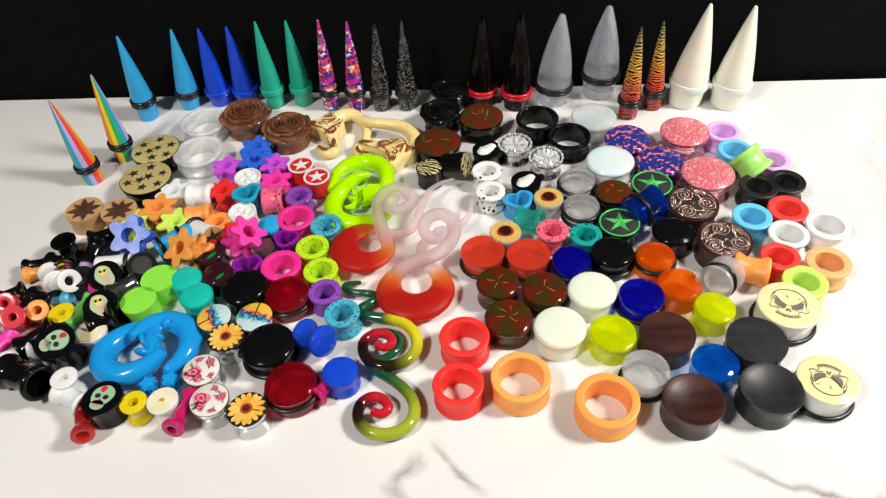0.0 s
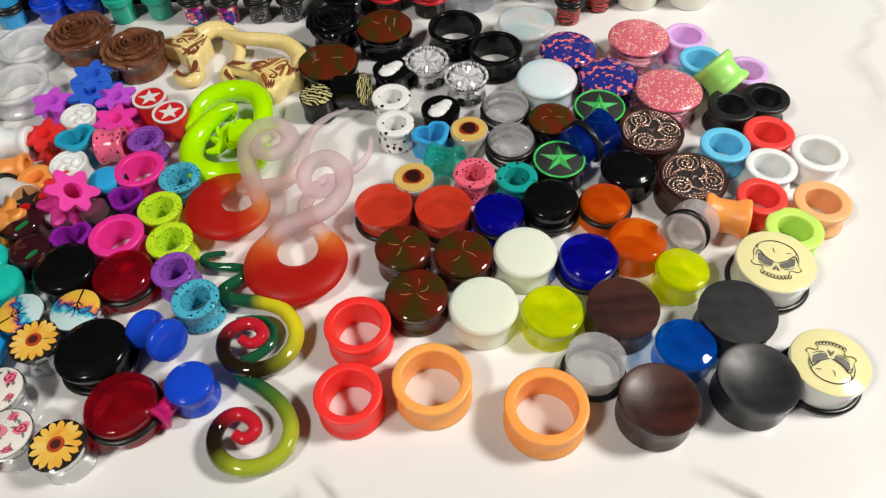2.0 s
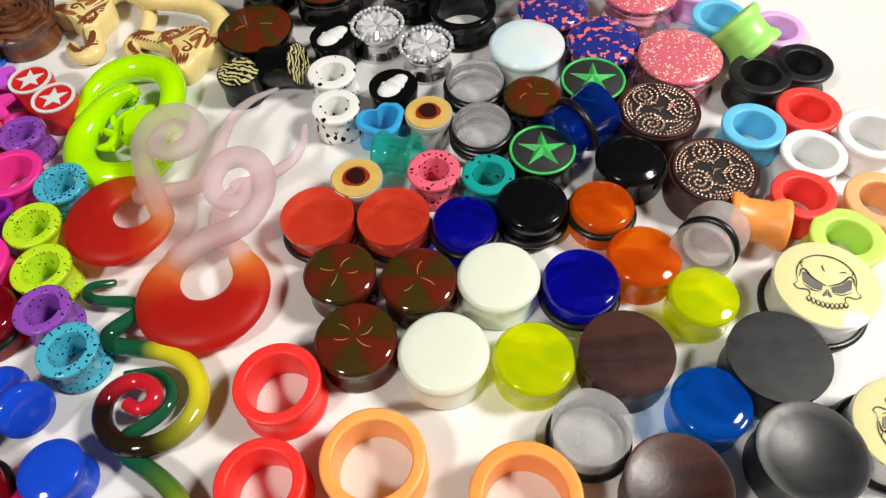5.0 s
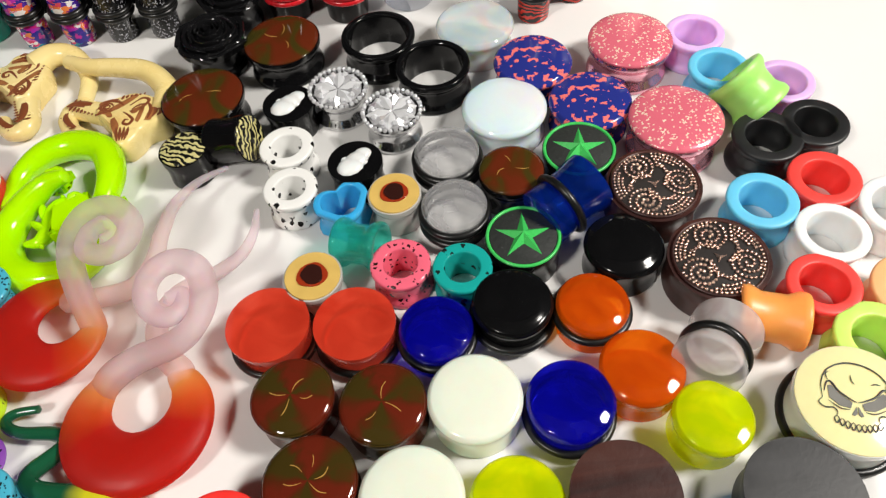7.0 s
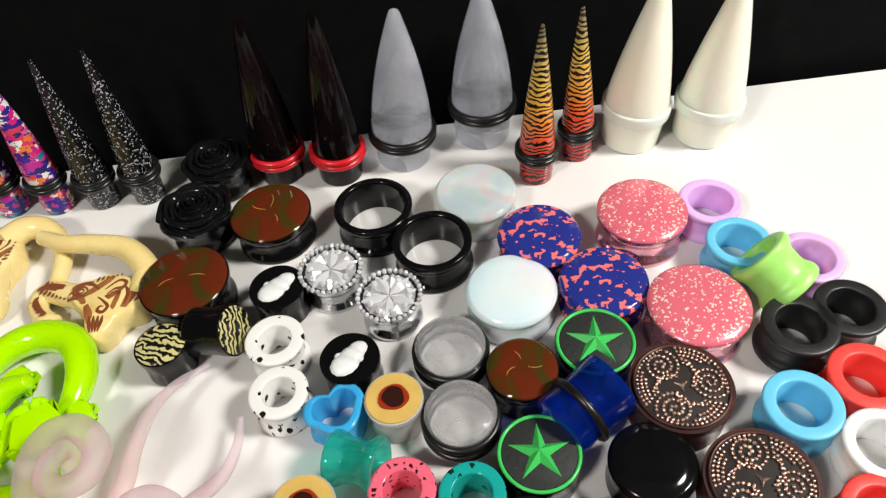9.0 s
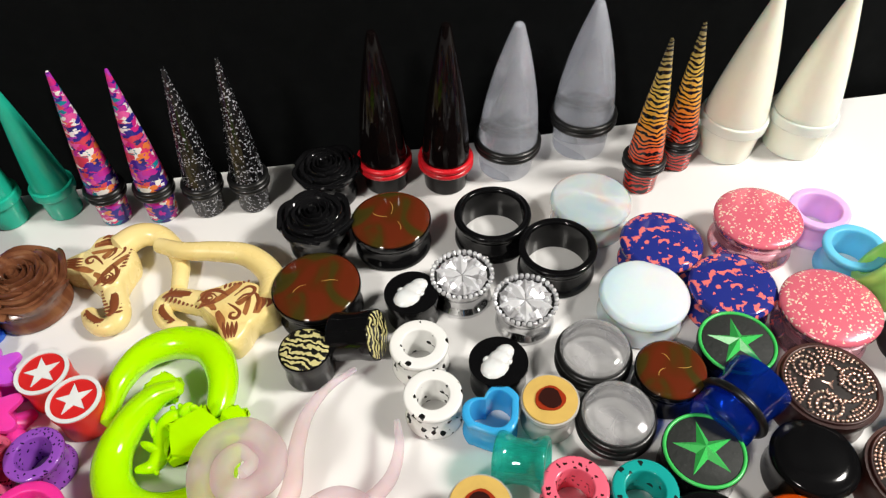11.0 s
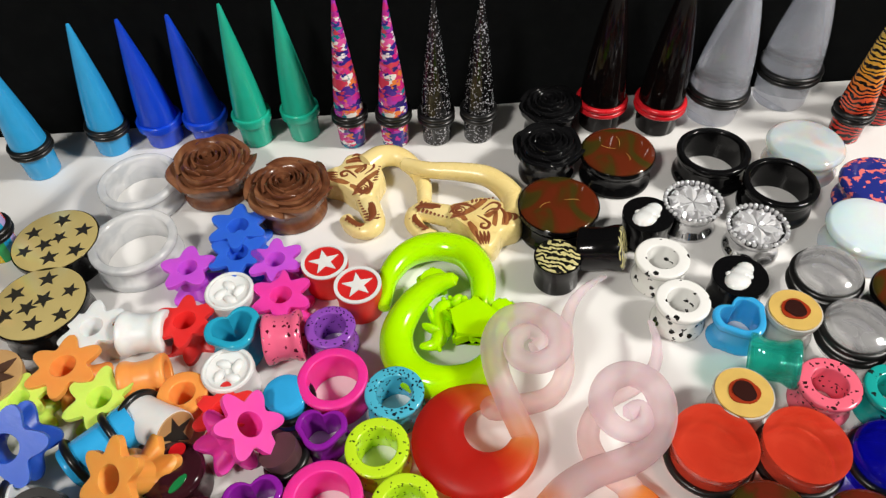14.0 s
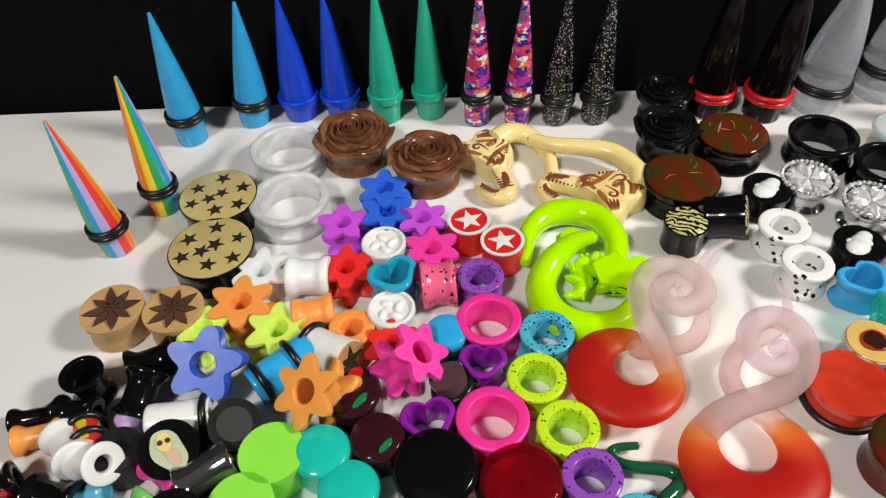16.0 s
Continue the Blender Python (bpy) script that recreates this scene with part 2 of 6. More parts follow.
def marble():
    """White printed marble with a few soft grey veins and clouds."""
    m, nt, p = nodes_of("marble_print")
    vec = coords(nt)
    cloud = noise_tex(nt, vec, 5, 5, 0.6)
    base = ramp(nt, cloud.outputs[0], [(0.3, (0.70, 0.69, 0.68)), (0.65, (0.80, 0.795, 0.785))])
    warp = noise_tex(nt, vec, 14, 6, 0.8)
    sep = nt.nodes.new("ShaderNodeSeparateXYZ")
    nt.links.new(vec, sep.inputs[0])

    def calc(op, a, b=0.0, c=0.0):
        n = nt.nodes.new("ShaderNodeMath")
        n.operation = op
        for i, v in enumerate((a, b, c)):
            if isinstance(v, (float, int)):
                n.inputs[i].default_value = v
            else:
                nt.links.new(v, n.inputs[i])
        return n.outputs[0]

    wob = calc("SUBTRACT", warp.outputs[0], 0.5)
    fine = noise_tex(nt, vec, 60, 4, 1.0)
    col = base
    for x, y, ang, length, wide, deep in VEINS:
        ca, sa = math.cos(radians(ang)), math.sin(radians(ang))
        dx, dy = calc("SUBTRACT", sep.outputs[0], x), calc("SUBTRACT", sep.outputs[1], y)
        u = calc("ADD", calc("MULTIPLY", dx, ca), calc("MULTIPLY", dy, sa))
        v = calc("SUBTRACT", calc("MULTIPLY", dy, ca), calc("MULTIPLY", dx, sa))
        v = calc("ABSOLUTE", calc("MULTIPLY_ADD", wob, 0.055, v))
        line = calc("MAXIMUM", calc("SUBTRACT", 1.0, calc("DIVIDE", v, wide)), 0.0)
        ends = calc("MAXIMUM", calc("SUBTRACT", 1.0, calc("POWER", calc("DIVIDE", calc("ABSOLUTE", u), length), 2.0)), 0.0)
        k = calc("MULTIPLY", calc("MULTIPLY", line, ends), calc("MULTIPLY", fine.outputs[0], deep))
        col = mixer(nt, k, col, (0.23, 0.215, 0.2, 1))
    nt.links.new(col, p.inputs["Base Color"])
    p.inputs["IOR"].default_value = 1.5
    finish(nt, p, vec, 0.2, 0.02, 500)
    return m


VEINS = [(-0.008, 0.196, 60, 0.014, 0.004, 1.3), (0.012, 0.203, -45, 0.018, 0.003, 1.2), (0.145, 0.2, -28, 0.035, 0.0035, 1.3),
         (0.06, 0.27, 30, 0.03, 0.006, 0.5), (-0.03, 0.33, 60, 0.05, 0.008, 0.5), (0.02, 0.13, 15, 0.1, 0.005, 1.0),
         (0.24, 0.4, 70, 0.06, 0.005, 0.4)]

BLACK = plastic((0.003, 0.003, 0.0034), 0.11, bump=0.01, ior=1.36)
RUBBER = plastic((0.006, 0.006, 0.006), 0.3)
STEEL = plastic((0.62, 0.62, 0.63), 0.07, metal=0.97, vary=0.05)
WHITE = plastic((0.8, 0.8, 0.79), 0.2, 0.0, 0.2)
GREEN_GLASS_DARK = (0.01, 0.09, 0.04)


# ---- shapes ----
def shade(bm, angle=42):
    bm.normal_update()
    for f in bm.faces:
        f.smooth = True
    for e in bm.edges:
        if len(e.link_faces) == 2:
            e.smooth = e.calc_face_angle(0) < radians(angle)


def part(name, bm, material, parent=None, label=""):
    """Links bm as one mesh under a thing or a part."""
    bmesh.ops.recalc_face_normals(bm, faces=bm.faces)
    shade(bm)
    me = bpy.data.meshes.new(name)
    bm.to_mesh(me)
    bm.free()
    me.materials.append(material)
    ob = new(name, me)
    ob.parent = parent
    return tagged(ob, label)


def thing(name, m, label, category, group="", kind=""):
    ob = new(name)
    ob.empty_display_size = 0.005
    ob.matrix_basis = m
    return tagged(ob, label, category, group, kind)


def solo(name, bm, material, m, label, category, group="", kind=""):
    ob = part(name, bm, material)
    ob.matrix_basis = m
    return tagged(ob, label, category, group, kind)


def fillet(profile, rad, closed=False, steps=3):
    """Rounds the corners of a profile of (r, z)."""
    out = []
    n = len(profile)
    for i, q in enumerate(profile):
        if not closed and i in (0, n - 1):
            out.append(q)
            continue
        q, a, b = Vector(q), Vector(profile[i - 1]), Vector(profile[(i + 1) % n])
        da, db = a - q, b - q
        k = min(rad, da.length * 0.45, db.length * 0.45)
        if k < 1e-6 or da.angle(db, 3.1) > 2.7:
            out.append(tuple(q))
            continue
        s, e = q + da.normalized() * k, q + db.normalized() * k
        for j in range(steps + 1):
            t = j / steps
            out.append(tuple((1 - t) ** 2 * s + 2 * t * (1 - t) * q + t * t * e))
    return out


def turned(profile, seg=40, closed=False, outline=None, bm=None, lobes=None):
    """A turned body. outline(angle) scales the radius; lobes: the profile's own share of it, point by point."""
    bm = bm or bmesh.new()
    rings = []
    for i, (r, z) in enumerate(profile):
        if r < 1e-7:
            rings.append([bm.verts.new((0, 0, z))] * seg)
            continue
        ring = []
        for j in range(seg):
            a = 2 * math.pi * j / seg
            k = outline(a) if outline else 1.0
            if lobes:
                k = 1 + (k - 1) * lobes[i]
            ring.append(bm.verts.new((r * k * math.cos(a), r * k * math.sin(a), z)))
        rings.append(ring)
    pairs = list(zip(rings, rings[1:])) + ([(rings[-1], rings[0])] if closed else [])
    for a, b in pairs:
        for j in range(seg):
            q = [a[j], a[(j + 1) % seg], b[(j + 1) % seg], b[j]]
            q = [v for k, v in enumerate(q) if v not in q[:k]]
            if len(q) > 2:
                bm.faces.new(q)
    return bm


def ring_bm(radius, thick, z, seg=40, sides=10):
    return turned([(radius + thick * math.cos(2 * math.pi * k / sides), z + thick * math.sin(2 * math.pi * k / sides)) for k in range(sides)], seg, True)


def smooth_path(points, steps=8):
    """A curve through a few points."""
    pts = [Vector(q) for q in points]
    pts = [2 * pts[0] - pts[1], *pts, 2 * pts[-1] - pts[-2]]
    out = []
    for a, b, c, d in zip(pts, pts[1:], pts[2:], pts[3:]):
        for k in range(steps):
            t = k / steps
            out.append(0.5 * (2 * b + (c - a) * t + (2 * a - 5 * b + 4 * c - d) * t * t + (3 * b - a - 3 * c + d) * t ** 3))
    return out + [pts[-2]]


def tube(path, radius, sides=14, flat=1.0, bm=None, run=None):
    """A drawn piece along a path; radius(t) from 0 to 1; flat: its height for its width, or how that runs along it."""
    bm = bm or bmesh.new()
    lay = bm.verts.layers.float.get("along") or bm.verts.layers.float.new("along")
    n = len(path)
    rings = []
    for i, q in enumerate(path):
        d = (path[min(i + 1, n - 1)] - path[max(i - 1, 0)]).normalized()
        side = d.cross(Vector((0, 0, 1)))
        side = side.normalized() if side.length > 1e-4 else Vector((1, 0, 0))
        up = side.cross(d)
        r = radius(i / (n - 1))
        high = flat(i / (n - 1)) if callable(flat) else flat
        ring = []
        for k in range(sides):
            a = 2 * math.pi * k / sides
            v = bm.verts.new(q + side * r * math.cos(a) + up * r * high * math.sin(a))
            v[lay] = run(i / (n - 1)) if run else i / (n - 1)
            ring.append(v)
        rings.append(ring)
    for a, b in zip(rings, rings[1:]):
        for k in range(sides):
            bm.faces.new((a[k], a[(k + 1) % sides], b[(k + 1) % sides], b[k]))
    for ring, q, out in ((rings[0], path[0], -1), (rings[-1], path[-1], 1)):
        d = (path[1] - path[0]).normalized() if out < 0 else (path[-1] - path[-2]).normalized()
        tip = bm.verts.new(q + d * out * radius(0 if out < 0 else 1) * 0.7)
        tip[lay] = 0 if out < 0 else 1
        for k in range(sides):
            bm.faces.new((ring[k], ring[(k + 1) % sides], tip))
    return bm


def blob(bm, at, size, turn=0.0, seg=12):
    """A rounded lump."""
    m = pose(*at, 0, 0, turn) @ Matrix.Diagonal((*size, 1))
    bmesh.ops.create_uvsphere(bm, u_segments=seg, v_segments=8, radius=1, matrix=m)
    return bm


def plate(points, z, thick=0.0003, bm=None):
    """A flat inlay with a shape of its own."""
    bm = bm or bmesh.new()
    low = [bm.verts.new((x, y, z - thick)) for x, y in points]
    top = [bm.verts.new((x, y, z)) for x, y in points]
    bm.faces.new(top)
    n = len(points)
    for i in range(n):
        bm.faces.new((low[i], low[(i + 1) % n], top[(i + 1) % n], top[i]))
    return bm


def star_points(n, outer, inner, at=(0, 0), turn=90.0):
    return [(at[0] + (outer if k % 2 == 0 else inner) * math.cos(radians(turn) + math.pi * k / n), at[1] + (outer if k % 2 == 0 else inner) * math.sin(radians(turn) + math.pi * k / n)) for k in range(2 * n)]


def oval(rx, ry, at=(0, 0), turn=0.0, n=20):
    c, s = math.cos(radians(turn)), math.sin(radians(turn))
    return [(at[0] + rx * math.cos(2 * math.pi * k / n) * c - ry * math.sin(2 * math.pi * k / n) * s, at[1] + rx * math.cos(2 * math.pi * k / n) * s + ry * math.sin(2 * math.pi * k / n) * c) for k in range(n)]


def wavy(r, amount, n, seed, at=(0, 0), turn=0.0, squash=1.0):
    rnd = random.Random(seed)
    ph = [rnd.uniform(0, 6.28) for _ in range(4)]
    out = []
    for k in range(n):
        a = 2 * math.pi * k / n
        q = r * (1 + amount * (math.sin(2 * a + ph[0]) + 0.7 * math.sin(3 * a + ph[1]) + 0.5 * math.sin(5 * a + ph[2])))
        x, y = q * math.cos(a), q * math.sin(a) * squash
        c, s = math.cos(radians(turn)), math.sin(radians(turn))
        out.append((at[0] + x * c - y * s, at[1] + x * s + y * c))
    return out


def heart(a):
    """The outline of a heart, by its angle."""
    s, c = math.sin(a), abs(math.cos(a))
    return 0.80 + 0.30 * c * (1 if s > -0.2 else 1 + s) + (-0.30 * max(0, s) ** 6) + 0.32 * max(0, -s) ** 3


def lobed(n, depth=0.26, turn=90.0):
    return lambda a: 1 + depth * math.cos(n * (a - radians(turn)))


# ---- kinds of plug ----
def stand(x, y, turn=0.0, z=0.0):
    return pose(x, y, z, 0, 0, turn)


def body_profile(d, h, flare=0.93, dome=0.0, dish=0.0, rim=0.0017, base=True):
    r = d / 2
    lip = h * 0.16
    p = [(0, 0), (r * (0.97 if base else flare), 0), (r * (0.97 if base else flare), lip * 0.7), (r * flare, h * 0.34), (r * flare, h * 0.62), (r, h - lip)]
    edge = 0.92 if dome else 1.0
    p += [(r, h - 0.0011), (r * edge, h)] if dome else [(r, h)]
    if dome:
        p += [(r * edge * 0.9, h + dome * 0.2)]
        top = [(r * edge * math.cos(t), h + dome * math.sin(t)) for t in (0.6, 0.85, 1.1, 1.35)] + [(0, h + dome)]
    elif dish:
        top = [(r * 0.93, h)] + [(r * k, h - dish * (1 - (k / 0.93) ** 2)) for k in (0.75, 0.55, 0.35, 0.15)] + [(0, h - dish)]
    else:
        top = [(0, h)]
    return fillet(p, rim) + top


def plug(x, y, d, h, material, label, category="ear plug", group="", ring=None, dome=0.0, dish=0.0, flare=0.93, base=True, m=None, name="ear_plug", rim=0.0017):
    """A solid plug; ring: heights of its black o-rings, as shares of its height."""
    ob = thing(name, m or stand(x, y), label, category, group)
    part("body", turned(body_profile(d, h, flare, dome, dish, rim, base)), material, ob)
    for k in ring or ():
        part("o_ring", ring_bm(d / 2 * flare + 0.0006, 0.0011, h * k), RUBBER, ob, "black rubber o-ring")
    return ob


def tunnel(x, y, d, h, material, label, bore=0.66, waist=0.86, group="", m=None, outline=None, lip=0.15, name="flesh_tunnel", seg=40, turn=0.0, lobes=False):
    """A hollow plug with two flared ends."""
    r = d / 2
    prof = [(r * bore, 0), (r, 0), (r, h * lip), (r * waist, h * (lip + 0.16)), (r * waist, h * (0.84 - lip)), (r, h * (1 - lip)), (r, h), (r * (bore + 0.03), h), (r * bore, h * 0.94), (r * bore, h * 0.06)]
    share = None
    if lobes:
        share = [0, 1, 1, 0.15, 0.15, 1, 1, 0, 0, 0]
        bm = turned(prof, 72, True, outline, None, share)
        bmesh.ops.bevel(bm, geom=[e for e in bm.edges if e.calc_face_angle(0) > 0.9], offset=0.0006, segments=2, affect="EDGES")
    else:
        bm = turned(fillet(prof, 0.0012, True), seg, True, outline)
    return solo(name, bm, material, m or stand(x, y, turn), label, "flesh tunnel", group)


def taper(x, y, h, d, tilt, material, label, rings=2, ring_at=0.24, ring_mat=None, collar=0.0, group="stretching tapers", bulge=1.22):
    """A pointed cone on a straight foot, with o-rings round it."""
    r = d / 2
    ob = thing("stretching_taper", stand(x, y) @ pose(0, 0, 0, 0, tilt, 0) @ pose(0, 0, 0, 0, 0, random.Random(x).uniform(0, 360)), label, "taper", group)
    k = ring_at
    tip = r * (0.2 if bulge > 1.5 else 0.1)
    cone = [(r * (1 - 0.05 * (i / 10) - (0.95 - tip / r) * (i / 10) ** bulge), h * k + (h * (1 - k) - tip) * i / 10) for i in range(1, 11)]
    prof = fillet([(0, 0), (r * 0.9, 0), (r * 0.95, h * k * 0.7), (r, h * k)], 0.0007) + cone + [(tip * 0.75, h - tip * 0.35), (0, h)]
    part("cone", turned(prof, 36), material, ob)
    if collar:
        part("collar", turned(fillet([(r * 0.95, h * (k - 0.03)), (r * (1 + collar), h * (k - 0.03)), (r * (1 + collar), h * (k + 0.035)), (r * 0.95, h * (k + 0.035))], 0.0006, True), 36, True), material, ob)
    for i in range(rings):
        part("o_ring", ring_bm(r * 1.03, 0.0011, h * k - 0.0022 * i + 0.001), ring_mat or RUBBER, ob, "rubber o-ring")
    return ob


def lying(x, y, d, h, turn, tip=90.0, lift=0.0):
    """The pose of a plug on its side: its axis heads for turn (0: along x, 90: along y), its middle over (x, y)."""
    t = radians(tip)
    return pose(x, y, d / 2 * abs(math.sin(t)) + h / 2 * abs(math.cos(t)) + lift, 0, 0, turn) @ pose(0, 0, 0, 0, tip, 0) @ pose(0, 0, -h / 2)


def face_disc(ob, d, z, material, label, name="face", dome=0.0, inner=0.0):
    r = d / 2
    if dome:
        prof = [(r, z - 0.0005), (r, z)] + [(r * math.cos(t), z + dome * math.sin(t)) for t in (0.2, 0.5, 0.8, 1.1, 1.35)] + [(0, z + dome)]
    else:
        prof = [(r, z - 0.0005), (r, z - 0.0001), (r * 0.985, z), (0, z)]
    return part(name, turned(prof), material, ob, label)


# ---- table, backdrop and room ----
def box(x0, x1, y0, y1, z0, z1, bevel=0.0):
    bm = bmesh.new()
    m = Matrix.Translation(((x0 + x1) / 2, (y0 + y1) / 2, (z0 + z1) / 2)) @ Matrix.Diagonal((x1 - x0, y1 - y0, z1 - z0, 1))
    bmesh.ops.create_cube(bm, size=1, matrix=m)
    if bevel:
        bmesh.ops.bevel(bm, geom=bm.edges[:], offset=bevel, segments=2, affect="EDGES")
    return bm


WALL = plastic((0.3, 0.29, 0.28), 0.7, vary=0.05, bump=0.3)
table = thing("table", pose(0, 0, 0, 0, 0, -3.44), "table with a glossy white marble-print top and grey veins", "table")
part("tabletop", box(-0.75, 0.75, -0.35, EDGE_Y, -0.03, 0, 0.0015), marble(), table, "white marble-print tabletop")
for lx in (-0.69, 0.69):
    for ly in (-0.29, EDGE_Y - 0.06):
        part("leg", box(lx - 0.025, lx + 0.025, ly - 0.025, ly + 0.025, -0.75, -0.03, 0.002), plastic((0.75, 0.75, 0.74), 0.4), table)
board = thing("backdrop_board", pose(0, 0, 0, 0, 0, -3.44), "matt black backdrop board standing behind the table", "backdrop", kind="structure")
part("panel", box(-1.2, 1.2, EDGE_Y + 0.004, EDGE_Y + 0.024, -0.75, 1.0, 0.002), plastic((0.0025, 0.003, 0.0032), 0.9, bump=0.1, ior=1.15), board)
solo("floor", box(-2, 2, -2, 2, -0.85, -0.75), plastic((0.28, 0.22, 0.17), 0.5, vary=0.2), pose(0, 0, 0), "plain brown room floor", "floor", kind="structure")
# Unseen ceiling and walls, added to bounce the lamps back as fill.
solo("ceiling", box(-2, 2, -2, 2, 1.75, 1.8), plastic((0.6, 0.6, 0.59), 0.8, vary=0.04), pose(0, 0, 0), "plain white ceiling, unseen, added for bounced fill light", "ceiling", kind="structure")
for nm, b in (("wall_south", (-2, 2, -2.1, -2)), ("wall_north", (-2, 2, 2, 2.1)), ("wall_west", (-2.1, -2, -2, 2)), ("wall_east", (2, 2.1, -2, 2))):
    solo(nm, box(*b, -0.75, 1.75), WALL, pose(0, 0, 0), "plain wall, unseen, added for bounced fill light", "wall", kind="structure")

# ---- tapers along the back ----
def rainbow():
    m, nt, p = nodes_of("rainbow_stripes")
    c = nt.nodes.new("ShaderNodeTexCoord")
    g = nt.nodes.new("ShaderNodeTexGradient")
    g.gradient_type = "RADIAL"
    nt.links.new(c.outputs["Object"], g.inputs[0])
    hues = [(0.82, 0.05, 0.04), (0.92, 0.24, 0.02), (0.92, 0.66, 0.03), (0.03, 0.42, 0.12), (0.02, 0.36, 0.66), (0.5, 0.42, 0.8)]
    nt.links.new(ramp(nt, g.outputs["Fac"], [(k / 12, hues[k % 6]) for k in range(12)], "CONSTANT"), p.inputs["Base Color"])
    finish(nt, p, coords(nt), 0.2)
    return m


RAINBOW = rainbow()
taper(-0.1857, 0.3934, 0.0565, 0.0121, -2.7, RAINBOW, "rainbow-striped plastic taper with two black o-rings", 2, 0.2)
taper(-0.1728, 0.4132, 0.058, 0.0119, 1.7, RAINBOW, "rainbow-striped plastic taper with two black o-rings", 2, 0.2)
SKY = plastic((0.03, 0.36, 0.72), 0.14)
taper(-0.1701, 0.4556, 0.0575, 0.0136, 0.3, SKY, "sky-blue acrylic taper with two black o-rings", 2, 0.22)
taper(-0.1452, 0.4656, 0.0545, 0.014, 4.5, SKY, "sky-blue acrylic taper with two black o-rings", 2, 0.2)
ROYAL = plastic((0.006, 0.06, 0.62), 0.2, 0.0, 0.3)
taper(-0.1251, 0.4678, 0.053, 0.015, -0.3, ROYAL, "royal-blue acrylic taper with a collar", 0, 0.17, collar=0.16)
taper(-0.1072, 0.4676, 0.053, 0.015, -1.0, ROYAL, "royal-blue acrylic taper with a collar", 0, 0.17, collar=0.16)
TEAL = plastic((0.015, 0.42, 0.29), 0.14)
taper(-0.0881, 0.4612, 0.0585, 0.013, 0.1, TEAL, "teal-green acrylic taper with a collar", 0, 0.2, collar=0.16)
taper(-0.0695, 0.4617, 0.0575, 0.013, -0.5, TEAL, "teal-green acrylic taper with a collar", 0, 0.2, collar=0.16)
CONFETTI = confetti([(0.62, 0.02, 0.22), (0.03, 0.02, 0.26), (0.82, 0.78, 0.76), (0.4, 0.03, 0.42), (0.7, 0.04, 0.14), (0.01, 0.22, 0.3), (0.78, 0.2, 0.05), (0.07, 0.02, 0.3), (0.75, 0.1, 0.35), (0.5, 0.02, 0.3), (0.03, 0.02, 0.16), (0.65, 0.05, 0.1), (0.84, 0.8, 0.8)], 300, (0.8, 0.8, 1.25))
taper(-0.0507, 0.454, 0.0605, 0.0114, 1.5, CONFETTI, "taper printed with pink, blue and white confetti", 2, 0.22)
taper(-0.0343, 0.4515, 0.06, 0.0114, 2.1, CONFETTI, "taper printed with pink, blue and white confetti", 2, 0.22)
FLECK = speckled((0.006, 0.006, 0.007), (0.42, 0.42, 0.46), 1250, 0.35, 0.66)
taper(-0.0183, 0.4506, 0.0585, 0.0118, 2.0, FLECK, "black taper covered in fine white flecks", 2, 0.2)
taper(-0.0024, 0.4494, 0.06, 0.0118, 2.3, FLECK, "black taper covered in fine white flecks", 2, 0.2)
SMOKE = plastic((0.003, 0.0016, 0.0016), 0.07, bump=0.0, ior=1.28)
RED_RUBBER = plastic((0.6, 0.012, 0.02), 0.25)
taper(0.0451, 0.4497, 0.0615, 0.0169, 1.2, SMOKE, "glossy black taper with two red o-rings", 2, 0.17, RED_RUBBER, bulge=1.6)
taper(0.0659, 0.4446, 0.0635, 0.0168, 2.4, SMOKE, "glossy black taper with two red o-rings", 2, 0.17, RED_RUBBER, bulge=1.6)
CLEAR = acrylic((0.92, 0.92, 0.97), 0.7, 0.03, (1.0, 1.0, 1.0), 0.1)
CLEAR_CAST = clear_cast()
taper(0.0888, 0.4483, 0.058, 0.0211, 3.6, CLEAR_CAST, "clear acrylic taper with a black o-ring", 2, 0.2, bulge=1.75)
taper(0.1184, 0.4533, 0.0585, 0.0216, 1.7, CLEAR_CAST, "clear acrylic taper with a black o-ring", 2, 0.24, bulge=1.75)


def tiger():
    m, nt, p = nodes_of("tiger_stripes")
    vec = coords(nt)
    sep = nt.nodes.new("ShaderNodeSeparateXYZ")
    nt.links.new(vec, sep.inputs[0])
    r = add(nt, "ShaderNodeMapRange")
    r.inputs[2].default_value = 0.06
    nt.links.new(sep.outputs[2], r.inputs[0])
    col = ramp(nt, r.outputs[0], [(0.1, (0.55, 0.03, 0.02)), (0.33, (0.78, 0.1, 0.03)), (0.5, (0.8, 0.36, 0.03)), (0.68, (0.72, 0.48, 0.08)), (0.88, (0.3, 0.24, 0.1)), (1.0, (0.05, 0.04, 0.02))])
    w = add(nt, "ShaderNodeTexWave", Scale=185, Distortion=10, Detail=2.0)
    w.bands_direction = "Z"
    nt.links.new(vec, w.inputs["Vector"])
    nt.links.new(mixer(nt, ramp(nt, w.outputs["Fac"], [(0, (1, 1, 1)), (0.42, (0, 0, 0))], "CONSTANT"), col, (0.008, 0.006, 0.005, 1)), p.inputs["Base Color"])
    finish(nt, p, vec, 0.15)
    return m


